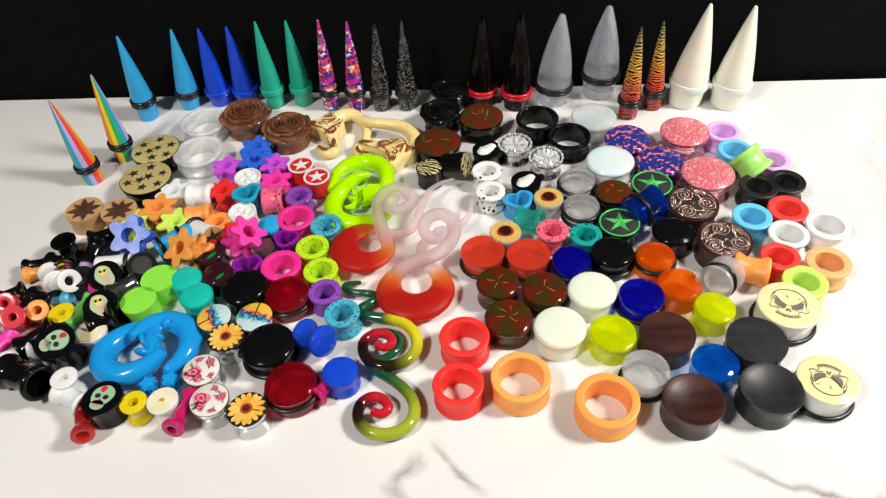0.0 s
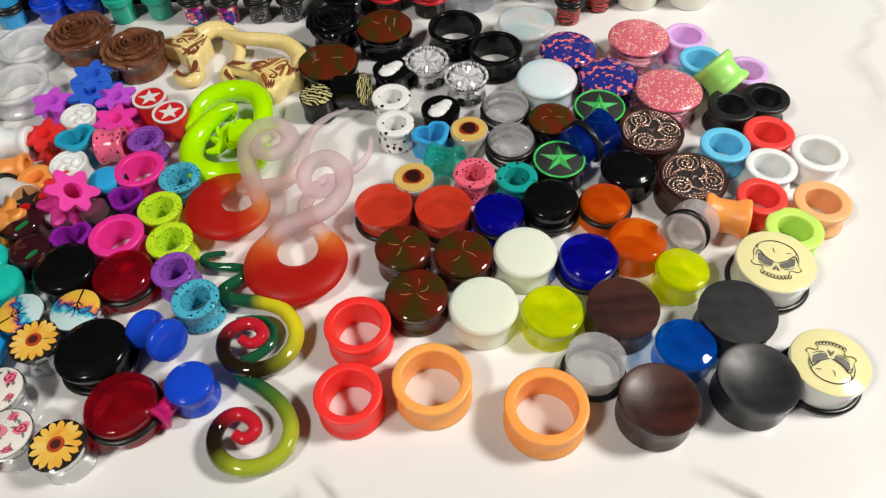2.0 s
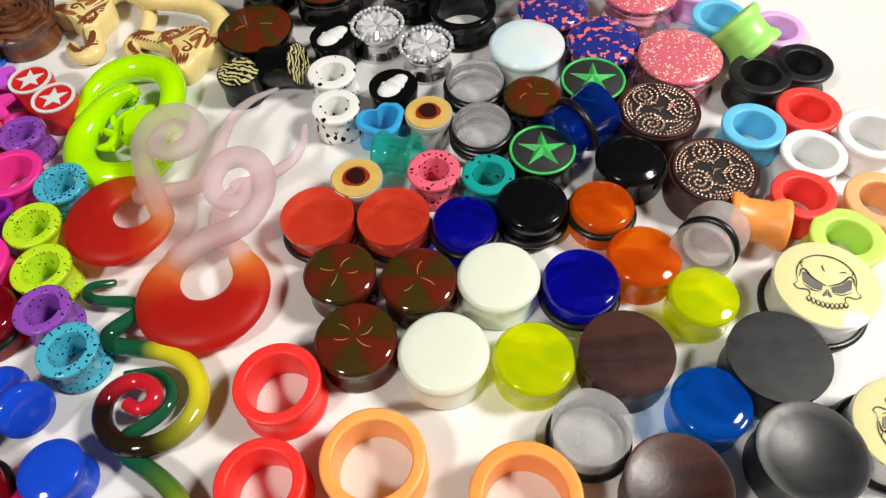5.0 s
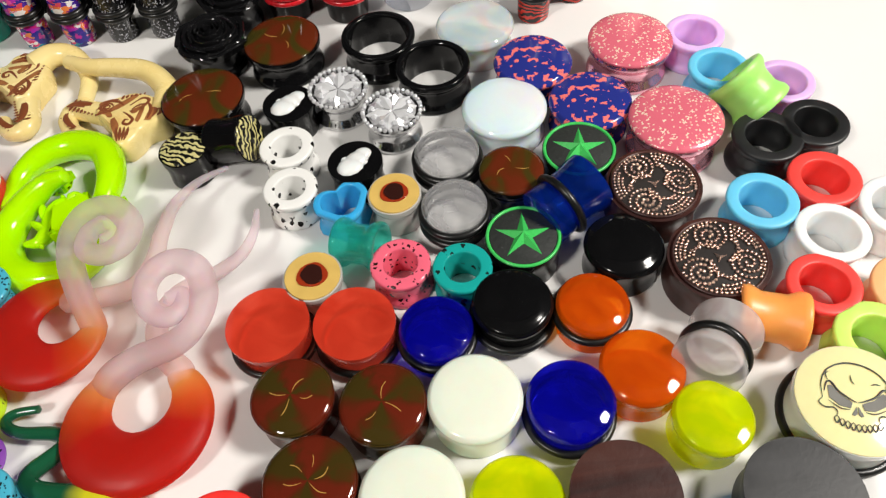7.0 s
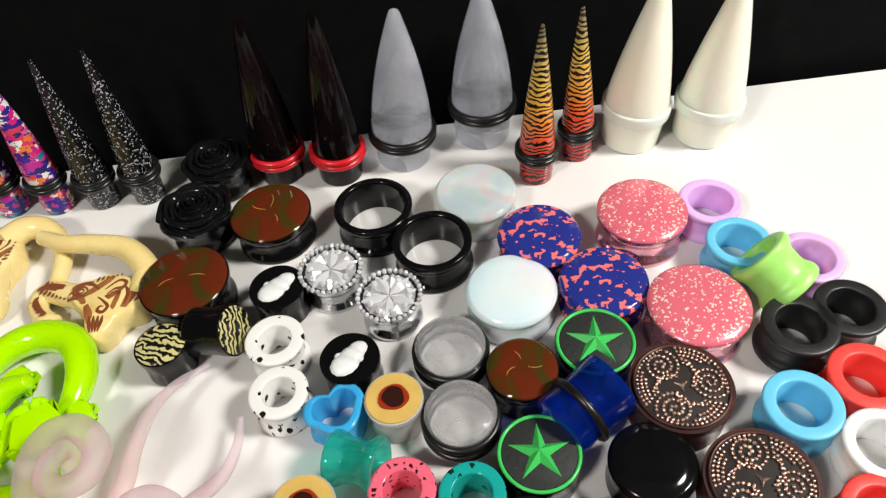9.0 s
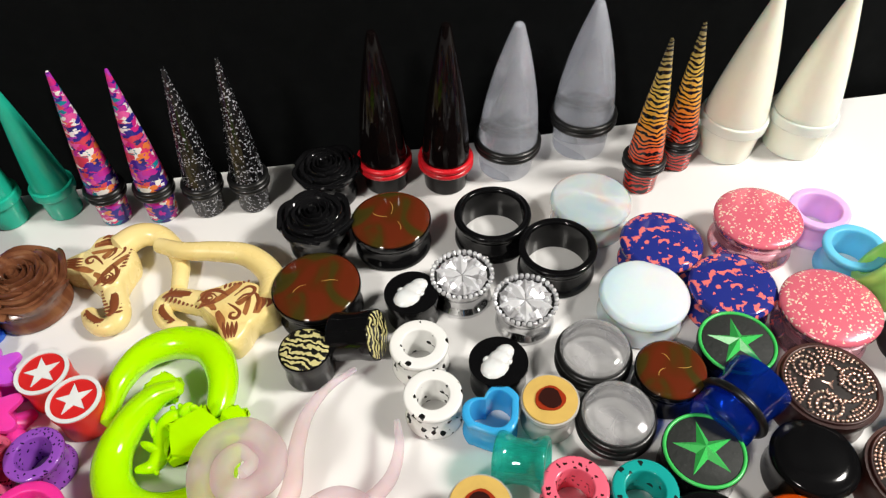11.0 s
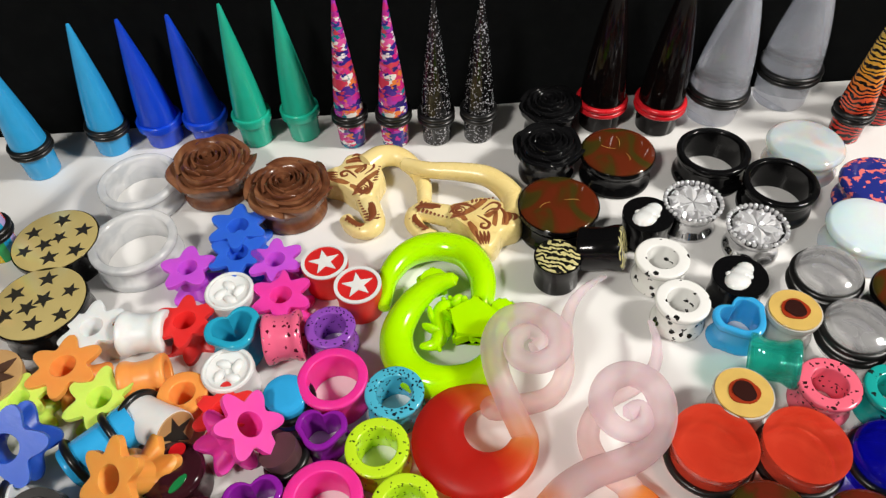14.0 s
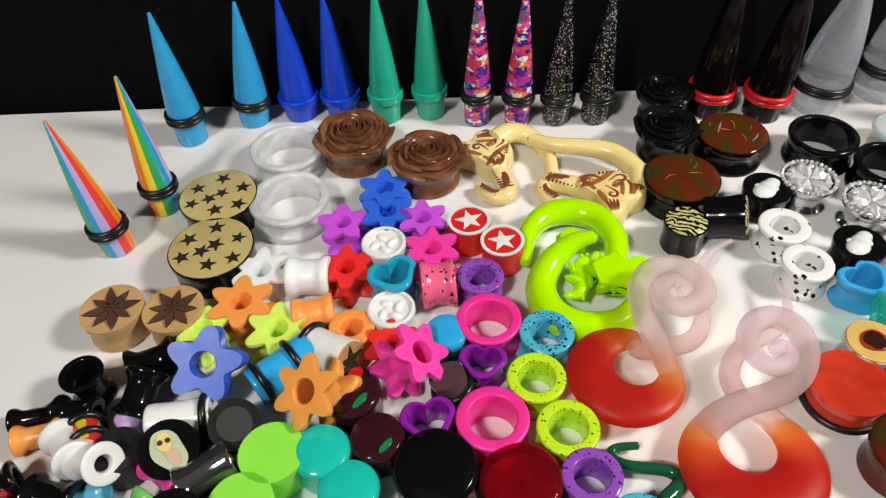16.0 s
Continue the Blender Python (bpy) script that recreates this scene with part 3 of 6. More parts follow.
TIGER = tiger()
taper(0.132, 0.4271, 0.0585, 0.0122, 1.0, TIGER, "orange and yellow tiger-striped taper with black o-rings", 2, 0.2)
taper(0.1485, 0.4347, 0.0575, 0.0113, -1.5, TIGER, "orange and yellow tiger-striped taper with black o-rings", 2, 0.2)
IVORY = plastic((0.86, 0.86, 0.74), 0.14, 0.0, 0.6, vary=0.03)
taper(0.1686, 0.4384, 0.064, 0.0219, 3.7, IVORY, "ivory-white glow taper with a collar", 0, 0.22, collar=0.07, bulge=1.3)
taper(0.1933, 0.4347, 0.063, 0.0217, 2.8, IVORY, "ivory-white glow taper with a collar", 0, 0.22, collar=0.07, bulge=1.3)

# ---- black carved roses and obsidian plugs ----
def petal_rose(ob, r, z, material, seed):
    """A carved rose: broad petals that overlap in a spiral, their lips proud, closer to the middle."""
    rnd = random.Random(seed)

    def dome(q):
        return z + 0.0034 * r / 0.0125 * (1 - q * q)

    part("rose_base", turned([(r * 0.9, z - 0.003), (r * 0.96, z - 0.0014), (r * 0.9, z - 0.0006), (r * 0.6, dome(0.6) - 0.0008), (r * 0.3, dome(0.3) - 0.0007), (0, dome(0) - 0.0006)]), material, ob)
    for row, (n, rad, span) in enumerate(((5, 1.0, 52), (4, 0.77, 62), (4, 0.56, 64), (3, 0.38, 80), (3, 0.23, 84), (2, 0.11, 120))):
        for k in range(n):
            a0 = 360.0 * (k + 0.45 * row) / n + rnd.uniform(-9, 9)
            bm = bmesh.new()
            grid = []
            ripple, deep = rnd.uniform(0.02, 0.05), rnd.uniform(0.8, 1.2)
            for i in range(13):
                u = i / 6 - 1
                a = radians(a0 + u * span)
                swell = 1 + 0.1 * u - 0.05 * u * u + ripple * math.sin(5 * u + k)
                end = 1 - abs(u) ** 4
                rise = (0.0011 + 0.0004 * u) * end * deep * r / 0.0125
                col = []
                for q, zz in ((0.74, -0.0007), (0.86, 0.45 * rise), (0.94, rise), (0.99, rise * 1.05), (1.02, rise * 0.55), (1.0, -0.0003), (0.95, -0.0022)):
                    w = rad * q * swell
                    col.append(bm.verts.new((r * w * math.cos(a), r * w * math.sin(a), dome(min(rad, 1.0)) + zz)))
                grid.append(col)
            for c0, c1 in zip(grid, grid[1:]):
                for j in range(6):
                    bm.faces.new((c0[j], c0[j + 1], c1[j + 1], c1[j]))
            part("petal", bm, material, ob)


def rose_plug(x, y, d, h, material, label, seed, group):
    ob = thing("rose_plug", stand(x, y, seed * 37), label, "ear plug", group)
    part("body", turned(fillet([(0, 0), (d * 0.42, 0), (d * 0.42, h * 0.2), (d * 0.38, h * 0.4), (d * 0.41, h * 0.7), (d * 0.47, h - 0.001), (0, h - 0.001)], 0.001)), material, ob)
    petal_rose(ob, d / 2, h, material, seed)
    return ob


JET = plastic((0.005, 0.005, 0.0056), 0.11, ior=1.38)
rose_plug(0.0248, 0.4472, 0.0224, 0.0127, JET, "glossy black plug carved as a rose", 1, "black rose plugs")
rose_plug(0.0192, 0.4241, 0.0238, 0.0127, JET, "glossy black plug carved as a rose", 2, "black rose plugs")
CARVED = patterned([(0.34, (0.1, 0.034, 0.016)), (0.5, (0.155, 0.056, 0.026)), (0.68, (0.25, 0.11, 0.052))], 48, 5, 1.4, 0.2, (1, 2.2, 1), "LINEAR", bump=0.1)
rose_plug(-0.1008, 0.4343, 0.03, 0.0117, CARVED, "brown wooden plug carved as an open rose", 3, "wooden rose plugs")
rose_plug(-0.0726, 0.4183, 0.0288, 0.0117, CARVED, "brown wooden plug carved as an open rose", 4, "wooden rose plugs")

OBSIDIAN = banded_stone((0.11, 0.014, 0.006), (0.075, 0.016, 0.005), (0.042, 0.028, 0.005))
SWIRLED = patterned([(0.4, (0.11, 0.018, 0.006)), (0.49, (0.085, 0.02, 0.005)), (0.54, (0.05, 0.034, 0.006)), (0.68, (0.03, 0.03, 0.006))], 62, 1.5, 0.9, 0.05, (1, 1, 0.3), "LINEAR", bump=0.01)
GOLD_LINE = plastic((0.5, 0.28, 0.06), 0.3)


def obsidian_plug(x, y, d, h, label, lines=3, body=None, seed=1):
    ob = plug(x, y, d, h, body or BLACK, label, group="mahogany obsidian plugs", flare=0.86)
    face = face_disc(ob, d * 0.97, h + 0.0004, OBSIDIAN if body else SWIRLED, "red-brown and green polished stone face", dome=0.0012)
    rnd = random.Random(seed)
    spin = rnd.uniform(0, 360)
    for k in range(lines):
        a = spin + 360.0 * k / lines + rnd.uniform(-25, 25)
        bow, inner, outer = rnd.uniform(18, 50) * rnd.choice((-1, 1)), rnd.uniform(0.06, 0.3), rnd.uniform(0.6, 0.82)
        pts = []
        for u in (0, 0.25, 0.5, 0.75, 1):
            q = (inner + (outer - inner) * u) * d / 2
            b = radians(a + bow * u * u)
            pts.append(Vector((q * math.cos(b), q * math.sin(b), h + 0.0004 + 0.0012 * (1 - (2 * q / d) ** 2))))
        part("gold_line", tube(smooth_path(pts, 3), lambda t: 0.00005 + 0.0001 * math.sin(math.pi * min(1, max(0, t))), 6), GOLD_LINE, face, "thin gold line")
    return ob


obsidian_plug(0.0432, 0.4188, 0.0261, 0.0112, "black plug with a brown-green obsidian face and gold lines", 3, None, 1)
obsidian_plug(0.0174, 0.3964, 0.0269, 0.0112, "black plug with a brown-green obsidian face and gold lines", 2, None, 2)
obsidian_plug(0.1086, 0.3467, 0.019, 0.0107, "mahogany obsidian plug with gold lines on dark blue plug", 3, None, 3)
obsidian_plug(0.0446, 0.2876, 0.0201, 0.0107, "mahogany obsidian plug with fine gold lines", 4, OBSIDIAN, 4)
obsidian_plug(0.0658, 0.2823, 0.0208, 0.0107, "mahogany obsidian plug with fine gold lines", 3, OBSIDIAN, 5)
obsidian_plug(0.0481, 0.2666, 0.0215, 0.0107, "mahogany obsidian plug with fine gold lines", 5, OBSIDIAN, 6)

# ---- zebra, mask and crystal plugs ----
ZEBRA = striped([(0, (0.01, 0.01, 0.008)), (0.5, (0.55, 0.5, 0.22))], 230, 8, "DIAGONAL")


def zebra_plug(m, d, h):
    ob = plug(0, 0, d, h, BLACK, "black plug with a cream zebra-striped face", group="zebra plugs", m=m)
    face_disc(ob, d * 0.93, h + 0.0003, ZEBRA, "cream and black zebra print", dome=0.0008)


zx, zy, zd = 0.0125, 0.3744, 0.0148
zebra_plug(stand(zx, zy, 20), zd, 0.011)
lx, ly = 0.0271, 0.3775
zebra_plug(lying(lx, ly, zd, 0.013, -20, 75), zd, 0.013)


def mask_plug(x, y, d, h, turn):
    ob = plug(x, y, d, h, BLACK, "black plug with a raised white mask shape", group="mask plugs", m=stand(x, y, turn))
    bm = bmesh.new()
    for u, v, a, b, tall in ((-0.12, -0.04, 0.28, 0.23, 0.0021), (0.04, 0.02, 0.27, 0.2, 0.0021), (0.19, 0.06, 0.2, 0.165, 0.0019), (0.12, -0.12, 0.08, 0.07, 0.0013), (-0.12, 0.17, 0.08, 0.06, 0.0012)):
        blob(bm, (u * d, v * d, h - 0.0006), (a * d, b * d, tall))
    part("mask_shape", bm, WHITE, ob, "plain white raised shape")


mask_plug(0.045, 0.3881, 0.0164, 0.0107, 25)
mask_plug(0.0644, 0.3592, 0.0163, 0.0107, 30)

SILVER = plastic((0.72, 0.72, 0.74), 0.14, metal=0.6, vary=0.05)
CRYSTAL = plastic((0.9, 0.91, 0.94), 0.05, metal=0.45, vary=0.05, bump=0.0)


def crystal_plug(x, y, d, h, turn):
    """A steel plug with a star of cut crystals in a ring of small stones."""
    ob = plug(x, y, d * 0.94, h, STEEL, "polished steel plug set with a crystal star", group="crystal plugs", dish=0.001, flare=0.8, m=stand(x, y, turn))
    r = d / 2
    face_disc(ob, d * 0.86, h - 0.0002, SILVER, "silver setting", name="setting")
    n = 34
    for k in range(n):
        a = 2 * math.pi * k / n
        bm = bmesh.new()
        bmesh.ops.create_icosphere(bm, subdivisions=1, radius=r * 0.085, matrix=Matrix.Translation((r * 0.93 * math.cos(a), r * 0.93 * math.sin(a), h + 0.0004)))
        part("small_stone", bm, CRYSTAL if k % 2 else SILVER, ob)
    for k in range(5):
        for j, (far, near, wide) in enumerate(((0.86, 0.02, 0.27), (0.84, 0.26, 0.25))):
            a = 2 * math.pi * (k + 0.5 * j) / 5
            bm = bmesh.new()
            def at(q, s, z):
                return bm.verts.new((r * (q * math.cos(a) - s * math.sin(a)), r * (q * math.sin(a) + s * math.cos(a)), h + z))
            p0, p1, p2, p3, t0 = at(near, 0, 0), at((near + far) / 2, wide, 0), at(far, 0, 0), at((near + far) / 2, -wide, 0), at((near + far) / 2, 0, 0.0016)
            for f in ((p0, p1, t0), (p1, p2, t0), (p2, p3, t0), (p3, p0, t0)):
                bm.faces.new(f)
            # Second set takes the darker silver: shaded facets put into the colour.
            part("crystal", bm, CRYSTAL if j == 0 else SILVER, ob)
    for k in range(10):
        a = 2 * math.pi * (k + 0.5) / 10
        bm = bmesh.new()
        bmesh.ops.create_cone(bm, cap_ends=True, segments=6, radius1=r * 0.11, radius2=r * 0.05, depth=0.0009, matrix=pose(r * 0.63 * math.cos(a), r * 0.63 * math.sin(a), h + 0.001, 14 * math.cos(3 * a), 14 * math.sin(5 * a), 40 * k))
        part("small_crystal", bm, CRYSTAL, ob)


crystal_plug(0.061, 0.3914, 0.0195, 0.0107, 10)
crystal_plug(0.0771, 0.3779, 0.0194, 0.0107, 40)

# ---- black, spotted and heart tunnels ----
tunnel(0.0759, 0.4142, 0.0251, 0.0117, BLACK, "glossy black wide tunnel", 0.8, 0.92, "black tunnels")
tunnel(0.0921, 0.3956, 0.0244, 0.0117, BLACK, "glossy black wide tunnel", 0.8, 0.92, "black tunnels")
SPOT_WHITE = speckled((0.8, 0.8, 0.78), (0.01, 0.01, 0.01), 400, 0.36, 0.42)
tunnel(0.0441, 0.3698, 0.0167, 0.0107, SPOT_WHITE, "white tunnel with black paint spots", 0.55, 0.84, "spotted tunnels")
tunnel(0.045, 0.353, 0.016, 0.0107, SPOT_WHITE, "white tunnel with black paint spots", 0.55, 0.84, "spotted tunnels")
tunnel(0.0739, 0.3209, 0.0163, 0.0107, speckled((0.78, 0.13, 0.2), (0.03, 0.01, 0.01), 760, 0.33, 0.42), "coral-pink tunnel with black spots", 0.55, 0.84, "spotted tunnels")
TEAL_SPOT = speckled((0.01, 0.33, 0.3), (0.01, 0.02, 0.02), 430, 0.32, 0.45)
tunnel(0.0899, 0.3168, 0.0159, 0.0107, TEAL_SPOT, "teal plastic tunnel with black spots", 0.58, 0.84, "spotted tunnels")
tx, ty, td = 0.0636, 0.331, 0.0141
tunnel(tx, ty, td, 0.013, acrylic((0.02, 0.46, 0.38), 0.5, 0.04, (0.4, 0.95, 0.85), 0.4), "see-through teal tunnel lying on its side", 0.7, 0.8, m=lying(tx, ty, td, 0.013, -25, 82))
HEART_BLUE = plastic((0.04, 0.36, 0.7), 0.12, 0.0, 0.3)
tunnel(0.0593, 0.3459, 0.0147, 0.0107, HEART_BLUE, "sky-blue glossy heart-shaped tunnel", 0.72, 0.84, "heart tunnels", outline=heart, turn=20)


# ---- resin flower plugs ----
PALE_RESIN = plastic((0.82, 0.55, 0.15), 0.08, 0.25, vary=0.2)


def resin_flower(x, y, d, h):
    ob = plug(x, y, d, h, plastic((0.75, 0.74, 0.7), 0.1, 0.4), "clear plug with a yellow resin flower and dark centre", group="resin flower plugs", flare=0.84)
    face = face_disc(ob, d * 0.94, h + 0.0005, PALE_RESIN, "pale yellow flower face")
    part("petal_ring", plate(wavy(d * 0.25, 0.05, 24, 3), h + 0.0008), plastic((0.3, 0.03, 0.008), 0.2), face, "rust-red ring")
    part("flower_centre", plate(wavy(d * 0.19, 0.06, 20, 5), h + 0.0011), plastic((0.03, 0.008, 0.006), 0.2), face, "dark flower centre")


resin_flower(0.0747, 0.3448, 0.0153, 0.0107)
resin_flower(0.0506, 0.321, 0.0158, 0.0107)

# ---- clear plugs ----
for args in ((0.0915, 0.3584, 0.0192), (0.0908, 0.3381, 0.0185)):
    plug(*args, 0.0112, CLEAR, "clear acrylic plug with black o-rings", group="clear plugs", ring=(0.3, 0.66), flare=0.94, dome=0.0012)
plug(0.1025, 0.2358, 0.0191, 0.0112, CLEAR, "clear acrylic plug with one black o-ring", group="clear plugs", ring=(0.2,), flare=0.94, dish=0.001)
cx, cy, cd = 0.1458, 0.2833, 0.0159
plug(cx, cy, cd * 1.1, 0.017, acrylic((0.92, 0.84, 0.87), 0.62, 0.03, (1.0, 0.96, 0.97), 0.0), "clear plug with a black o-ring lying tipped over", group="clear plugs", ring=(0.36,), flare=0.8, m=lying(cx, cy, cd, 0.017, 48, 112))

# ---- star plugs, opals, splatter and glitter ----
LEAF_GREEN = plastic((0.05, 0.5, 0.1), 0.25)
FELT = patterned([(0.3, (0.014, 0.016, 0.015)), (0.7, (0.045, 0.05, 0.048))], 900, 4, 0.5, 0.7, bump=0.5)


def star_plug(x, y, d, h, turn):
    ob = plug(x, y, d, h, BLACK, "black plug with a raised green star and rim", group="green star plugs")
    r = d / 2
    part("rim", ring_bm(r * 0.94, r * 0.048, h), LEAF_GREEN, ob, "green rim")
    face = face_disc(ob, d * 0.88, h + 0.0002, FELT, "dark grained face")
    bm = bmesh.new()
    pts = [bm.verts.new((px, py, h + 0.0002)) for px, py in star_points(5, r * 0.76, r * 0.25, turn=turn)]
    top = bm.verts.new((0, 0, h + 0.0022))
    for k in range(10):
        bm.faces.new((pts[k], pts[(k + 1) % 10], top))
    part("star", bm, LEAF_GREEN, face, "faceted green star")


star_plug(0.1292, 0.3507, 0.0212, 0.0112, 78)
star_plug(0.1073, 0.3231, 0.0204, 0.0112, 82)
plug(0.1089, 0.4137, 0.0265, 0.0112, opalite(0.46, 60), "see-through milky opalite plug, pink and blue sheen put into its colour", group="opalite plugs", flare=0.9, dome=0.0008)
plug(0.1114, 0.3728, 0.0262, 0.0112, opalite(0.12, 22), "milky opalite stone plug, bluish sheen put into its colour", group="opalite plugs", flare=0.9, dome=0.0008)
SPLATTER = patterned([(0, (0.02, 0.03, 0.22)), (0.57, (0.75, 0.17, 0.16))], 400, 4, 0.3, 0.1)
plug(0.1241, 0.3913, 0.0253, 0.0112, SPLATTER, "navy-blue plug splattered with coral paint", group="splatter plugs", flare=0.86, dome=0.001)
plug(0.1375, 0.3702, 0.0253, 0.0112, SPLATTER, "navy-blue plug splattered with coral paint", group="splatter plugs", flare=0.86, dome=0.001)


def glitter():
    m, nt, p = nodes_of("pink_glitter")
    vec = coords(nt)
    v = add(nt, "ShaderNodeTexVoronoi", Scale=1900)
    nt.links.new(vec, v.inputs["Vector"])
    sep = nt.nodes.new("ShaderNodeSeparateColor")
    nt.links.new(v.outputs["Color"], sep.inputs[0])
    flake = ramp(nt, sep.outputs[0], [(0, (0, 0, 0)), (0.88, (1, 1, 1))], "CONSTANT")
    nt.links.new(mixer(nt, flake, (0.84, 0.17, 0.24, 1), (0.97, 0.78, 0.62, 1)), p.inputs["Base Color"])
    p.inputs["Metallic"].default_value = 0.15
    b = add(nt, "ShaderNodeBump", Strength=0.9, Distance=0.0006)
    nt.links.new(sep.outputs[1], b.inputs["Height"])
    nt.links.new(b.outputs[0], p.inputs["Normal"])
    p.inputs["Roughness"].default_value = 0.25
    p.inputs["Coat Weight"].default_value = 0.6
    return m


GLITTER = glitter()
PINK_STEEL = plastic((0.8, 0.4, 0.48), 0.1, metal=0.85, vary=0.05)
for args in ((0.156, 0.3923, 0.0268), (0.1592, 0.3558, 0.0274)):
    ob = plug(*args, 0.0119, PINK_STEEL, "shiny pink plug with a domed pink glitter face", group="glitter plugs", flare=0.84)
    face_disc(ob, args[2] * 1.0, 0.0122, GLITTER, "domed pink glitter face", dome=0.002)

# ---- silicone tunnels at the edge ----
def soft_tunnel(x, y, d, h, color, label, bore=0.7, m=None):
    return tunnel(x, y, d, h, silicone(color), label, bore, 0.84, "silicone tunnels", m=m)


LILAC, SKYSIL, LIME, REDSIL, ORANGE, BLACKSIL = (0.72, 0.45, 0.82), (0.14, 0.54, 0.8), (0.38, 0.8, 0.18), (0.85, 0.06, 0.05), (1.0, 0.33, 0.075), (0.012, 0.012, 0.013)
soft_tunnel(0.1779, 0.3932, 0.0187, 0.0107, LILAC, "pale lilac soft silicone tunnel")
soft_tunnel(0.1961, 0.3661, 0.0185, 0.0107, LILAC, "pale lilac soft silicone tunnel")
soft_tunnel(0.1796, 0.376, 0.0186, 0.0107, SKYSIL, "sky-blue soft silicone tunnel")
sx, sy, sd = 0.1833, 0.3625, 0.0185
soft_tunnel(sx, sy, sd, 0.014, LIME, "bright green silicone tunnel tipped over", m=lying(sx, sy, sd, 0.014, 130, 60))
soft_tunnel(0.1826, 0.345, 0.0197, 0.0112, BLACKSIL, "black flared soft silicone tunnel", 0.62)
soft_tunnel(0.1976, 0.3474, 0.0188, 0.0112, BLACKSIL, "black flared soft silicone tunnel", 0.62)
soft_tunnel(0.1917, 0.3277, 0.0194, 0.0107, REDSIL, "bright red soft silicone tunnel", 0.62)
soft_tunnel(0.1773, 0.2957, 0.0181, 0.0107, REDSIL, "bright red soft silicone tunnel", 0.64)
soft_tunnel(0.1728, 0.3236, 0.0191, 0.0107, SKYSIL, "sky-blue soft silicone tunnel", 0.64)
soft_tunnel(0.1861, 0.3102, 0.019, 0.0107, (0.8, 0.8, 0.8), "plain white soft silicone tunnel", 0.68)
soft_tunnel(0.2065, 0.3149, 0.0208, 0.0107, (0.8, 0.8, 0.8), "plain white soft silicone tunnel", 0.68)
soft_tunnel(0.1977, 0.2906, 0.0203, 0.0107, (0.85, 0.45, 0.2), "pale orange silicone tunnel", 0.6)
soft_tunnel(0.1830, 0.2795, 0.0199, 0.0107, (0.55, 0.8, 0.15), "yellow-green glow silicone tunnel", 0.58)
ox, oy, od = 0.1624, 0.2902, 0.0147
soft_tunnel(ox, oy, od, 0.016, ORANGE, "orange silicone tunnel lying on its side", 0.7, m=lying(ox, oy, od, 0.016, -22, 88))

# ---- coloured acrylic plugs ----
RED_A, BLUE_A, ORANGE_A = acrylic((1.0, 0.065, 0.028), 0.44, 0.04, (1.0, 0.5, 0.4), 0.0), acrylic((0.004, 0.004, 0.4), 0.5, 0.04, (0.14, 0.14, 0.94), 0.2), acrylic((1.0, 0.1, 0.004), 0.5, 0.04, (1.0, 0.6, 0.1), 0.0)
NEON_A, AQUA_A, WINE_A = acrylic((0.74, 1.0, 0.001), 0.45, 0.04, (1.0, 1.0, 0.06), 0.0), acrylic((0.002, 0.09, 0.6), 0.58, 0.04, (0.1, 0.62, 1.0), 0.0), acrylic((0.3, 0.005, 0.016), 0.5, 0.04, (0.88, 0.12, 0.16), 0.2)
GLOW = plastic((0.74, 0.78, 0.67), 0.12, 0.0, 0.6, vary=0.03)
plug(0.0386, 0.3086, 0.0215, 0.0107, RED_A, "see-through bright red plug with a black o-ring", group="acrylic plugs", ring=(0.25,), dish=0.0012, base=False, flare=0.93)
plug(0.0606, 0.3051, 0.021, 0.0107, RED_A, "see-through bright red plug with a black o-ring", group="acrylic plugs", ring=(0.25,), dish=0.0012, base=False, flare=0.93)
plug(0.0807, 0.3003, 0.0186, 0.0112, BLUE_A, "deep blue see-through plug with a black o-ring", group="acrylic plugs", ring=(0.5,), dome=0.001)
plug(0.109, 0.2761, 0.0207, 0.0112, BLUE_A, "deep blue see-through plug with a black o-ring", group="acrylic plugs", ring=(0.25,), dome=0.001, base=False, flare=0.93)
plug(0.1007, 0.3041, 0.0207, 0.0112, BLACK, "glossy black plug with a domed face", group="black plugs", dome=0.0012, ring=(0.3,), flare=0.93)
plug(0.1327, 0.3161, 0.021, 0.0112, BLACK, "glossy black plug with a domed face", group="black plugs", dome=0.0015)
plug(0.1203, 0.3002, 0.0184, 0.0112, ORANGE_A, "see-through orange plug with a black o-ring", group="acrylic plugs", ring=(0.62,), dome=0.001, flare=0.93)
plug(0.1273, 0.2815, 0.0202, 0.0112, ORANGE_A, "see-through orange acrylic plug", group="acrylic plugs", dome=0.001, flare=0.93)
plug(0.1392, 0.267, 0.0182, 0.0112, NEON_A, "neon yellow see-through acrylic plug", group="acrylic plugs", flare=0.9, dome=0.0008)
plug(0.0924, 0.2554, 0.0208, 0.0112, NEON_A, "neon yellow see-through acrylic plug", group="acrylic plugs", flare=0.9, dome=0.0008)
plug(0.0873, 0.2803, 0.0225, 0.0117, GLOW, "milk-white glow plug with a polished rim", group="white glow plugs", flare=0.9, dome=0.0006)
plug(0.0701, 0.2599, 0.0234, 0.0117, GLOW, "milk-white glow plug with a polished rim", group="white glow plugs", flare=0.9, dome=0.0006)
bx, by, bd = 0.1216, 0.3338, 0.0174
plug(bx, by, bd, 0.018, acrylic((0.004, 0.04, 0.4), 0.45, 0.04, (0.1, 0.3, 0.9), 0.6), "blue see-through plug with a black o-ring lying on its side", group="acrylic plugs", ring=(0.4,), m=lying(bx, by, bd, 0.018, 28, 80))
plug(0.1319, 0.2382, 0.0192, 0.0112, AQUA_A, "clear blue plug with a bright rim", group="acrylic plugs", dome=0.001, flare=0.9)

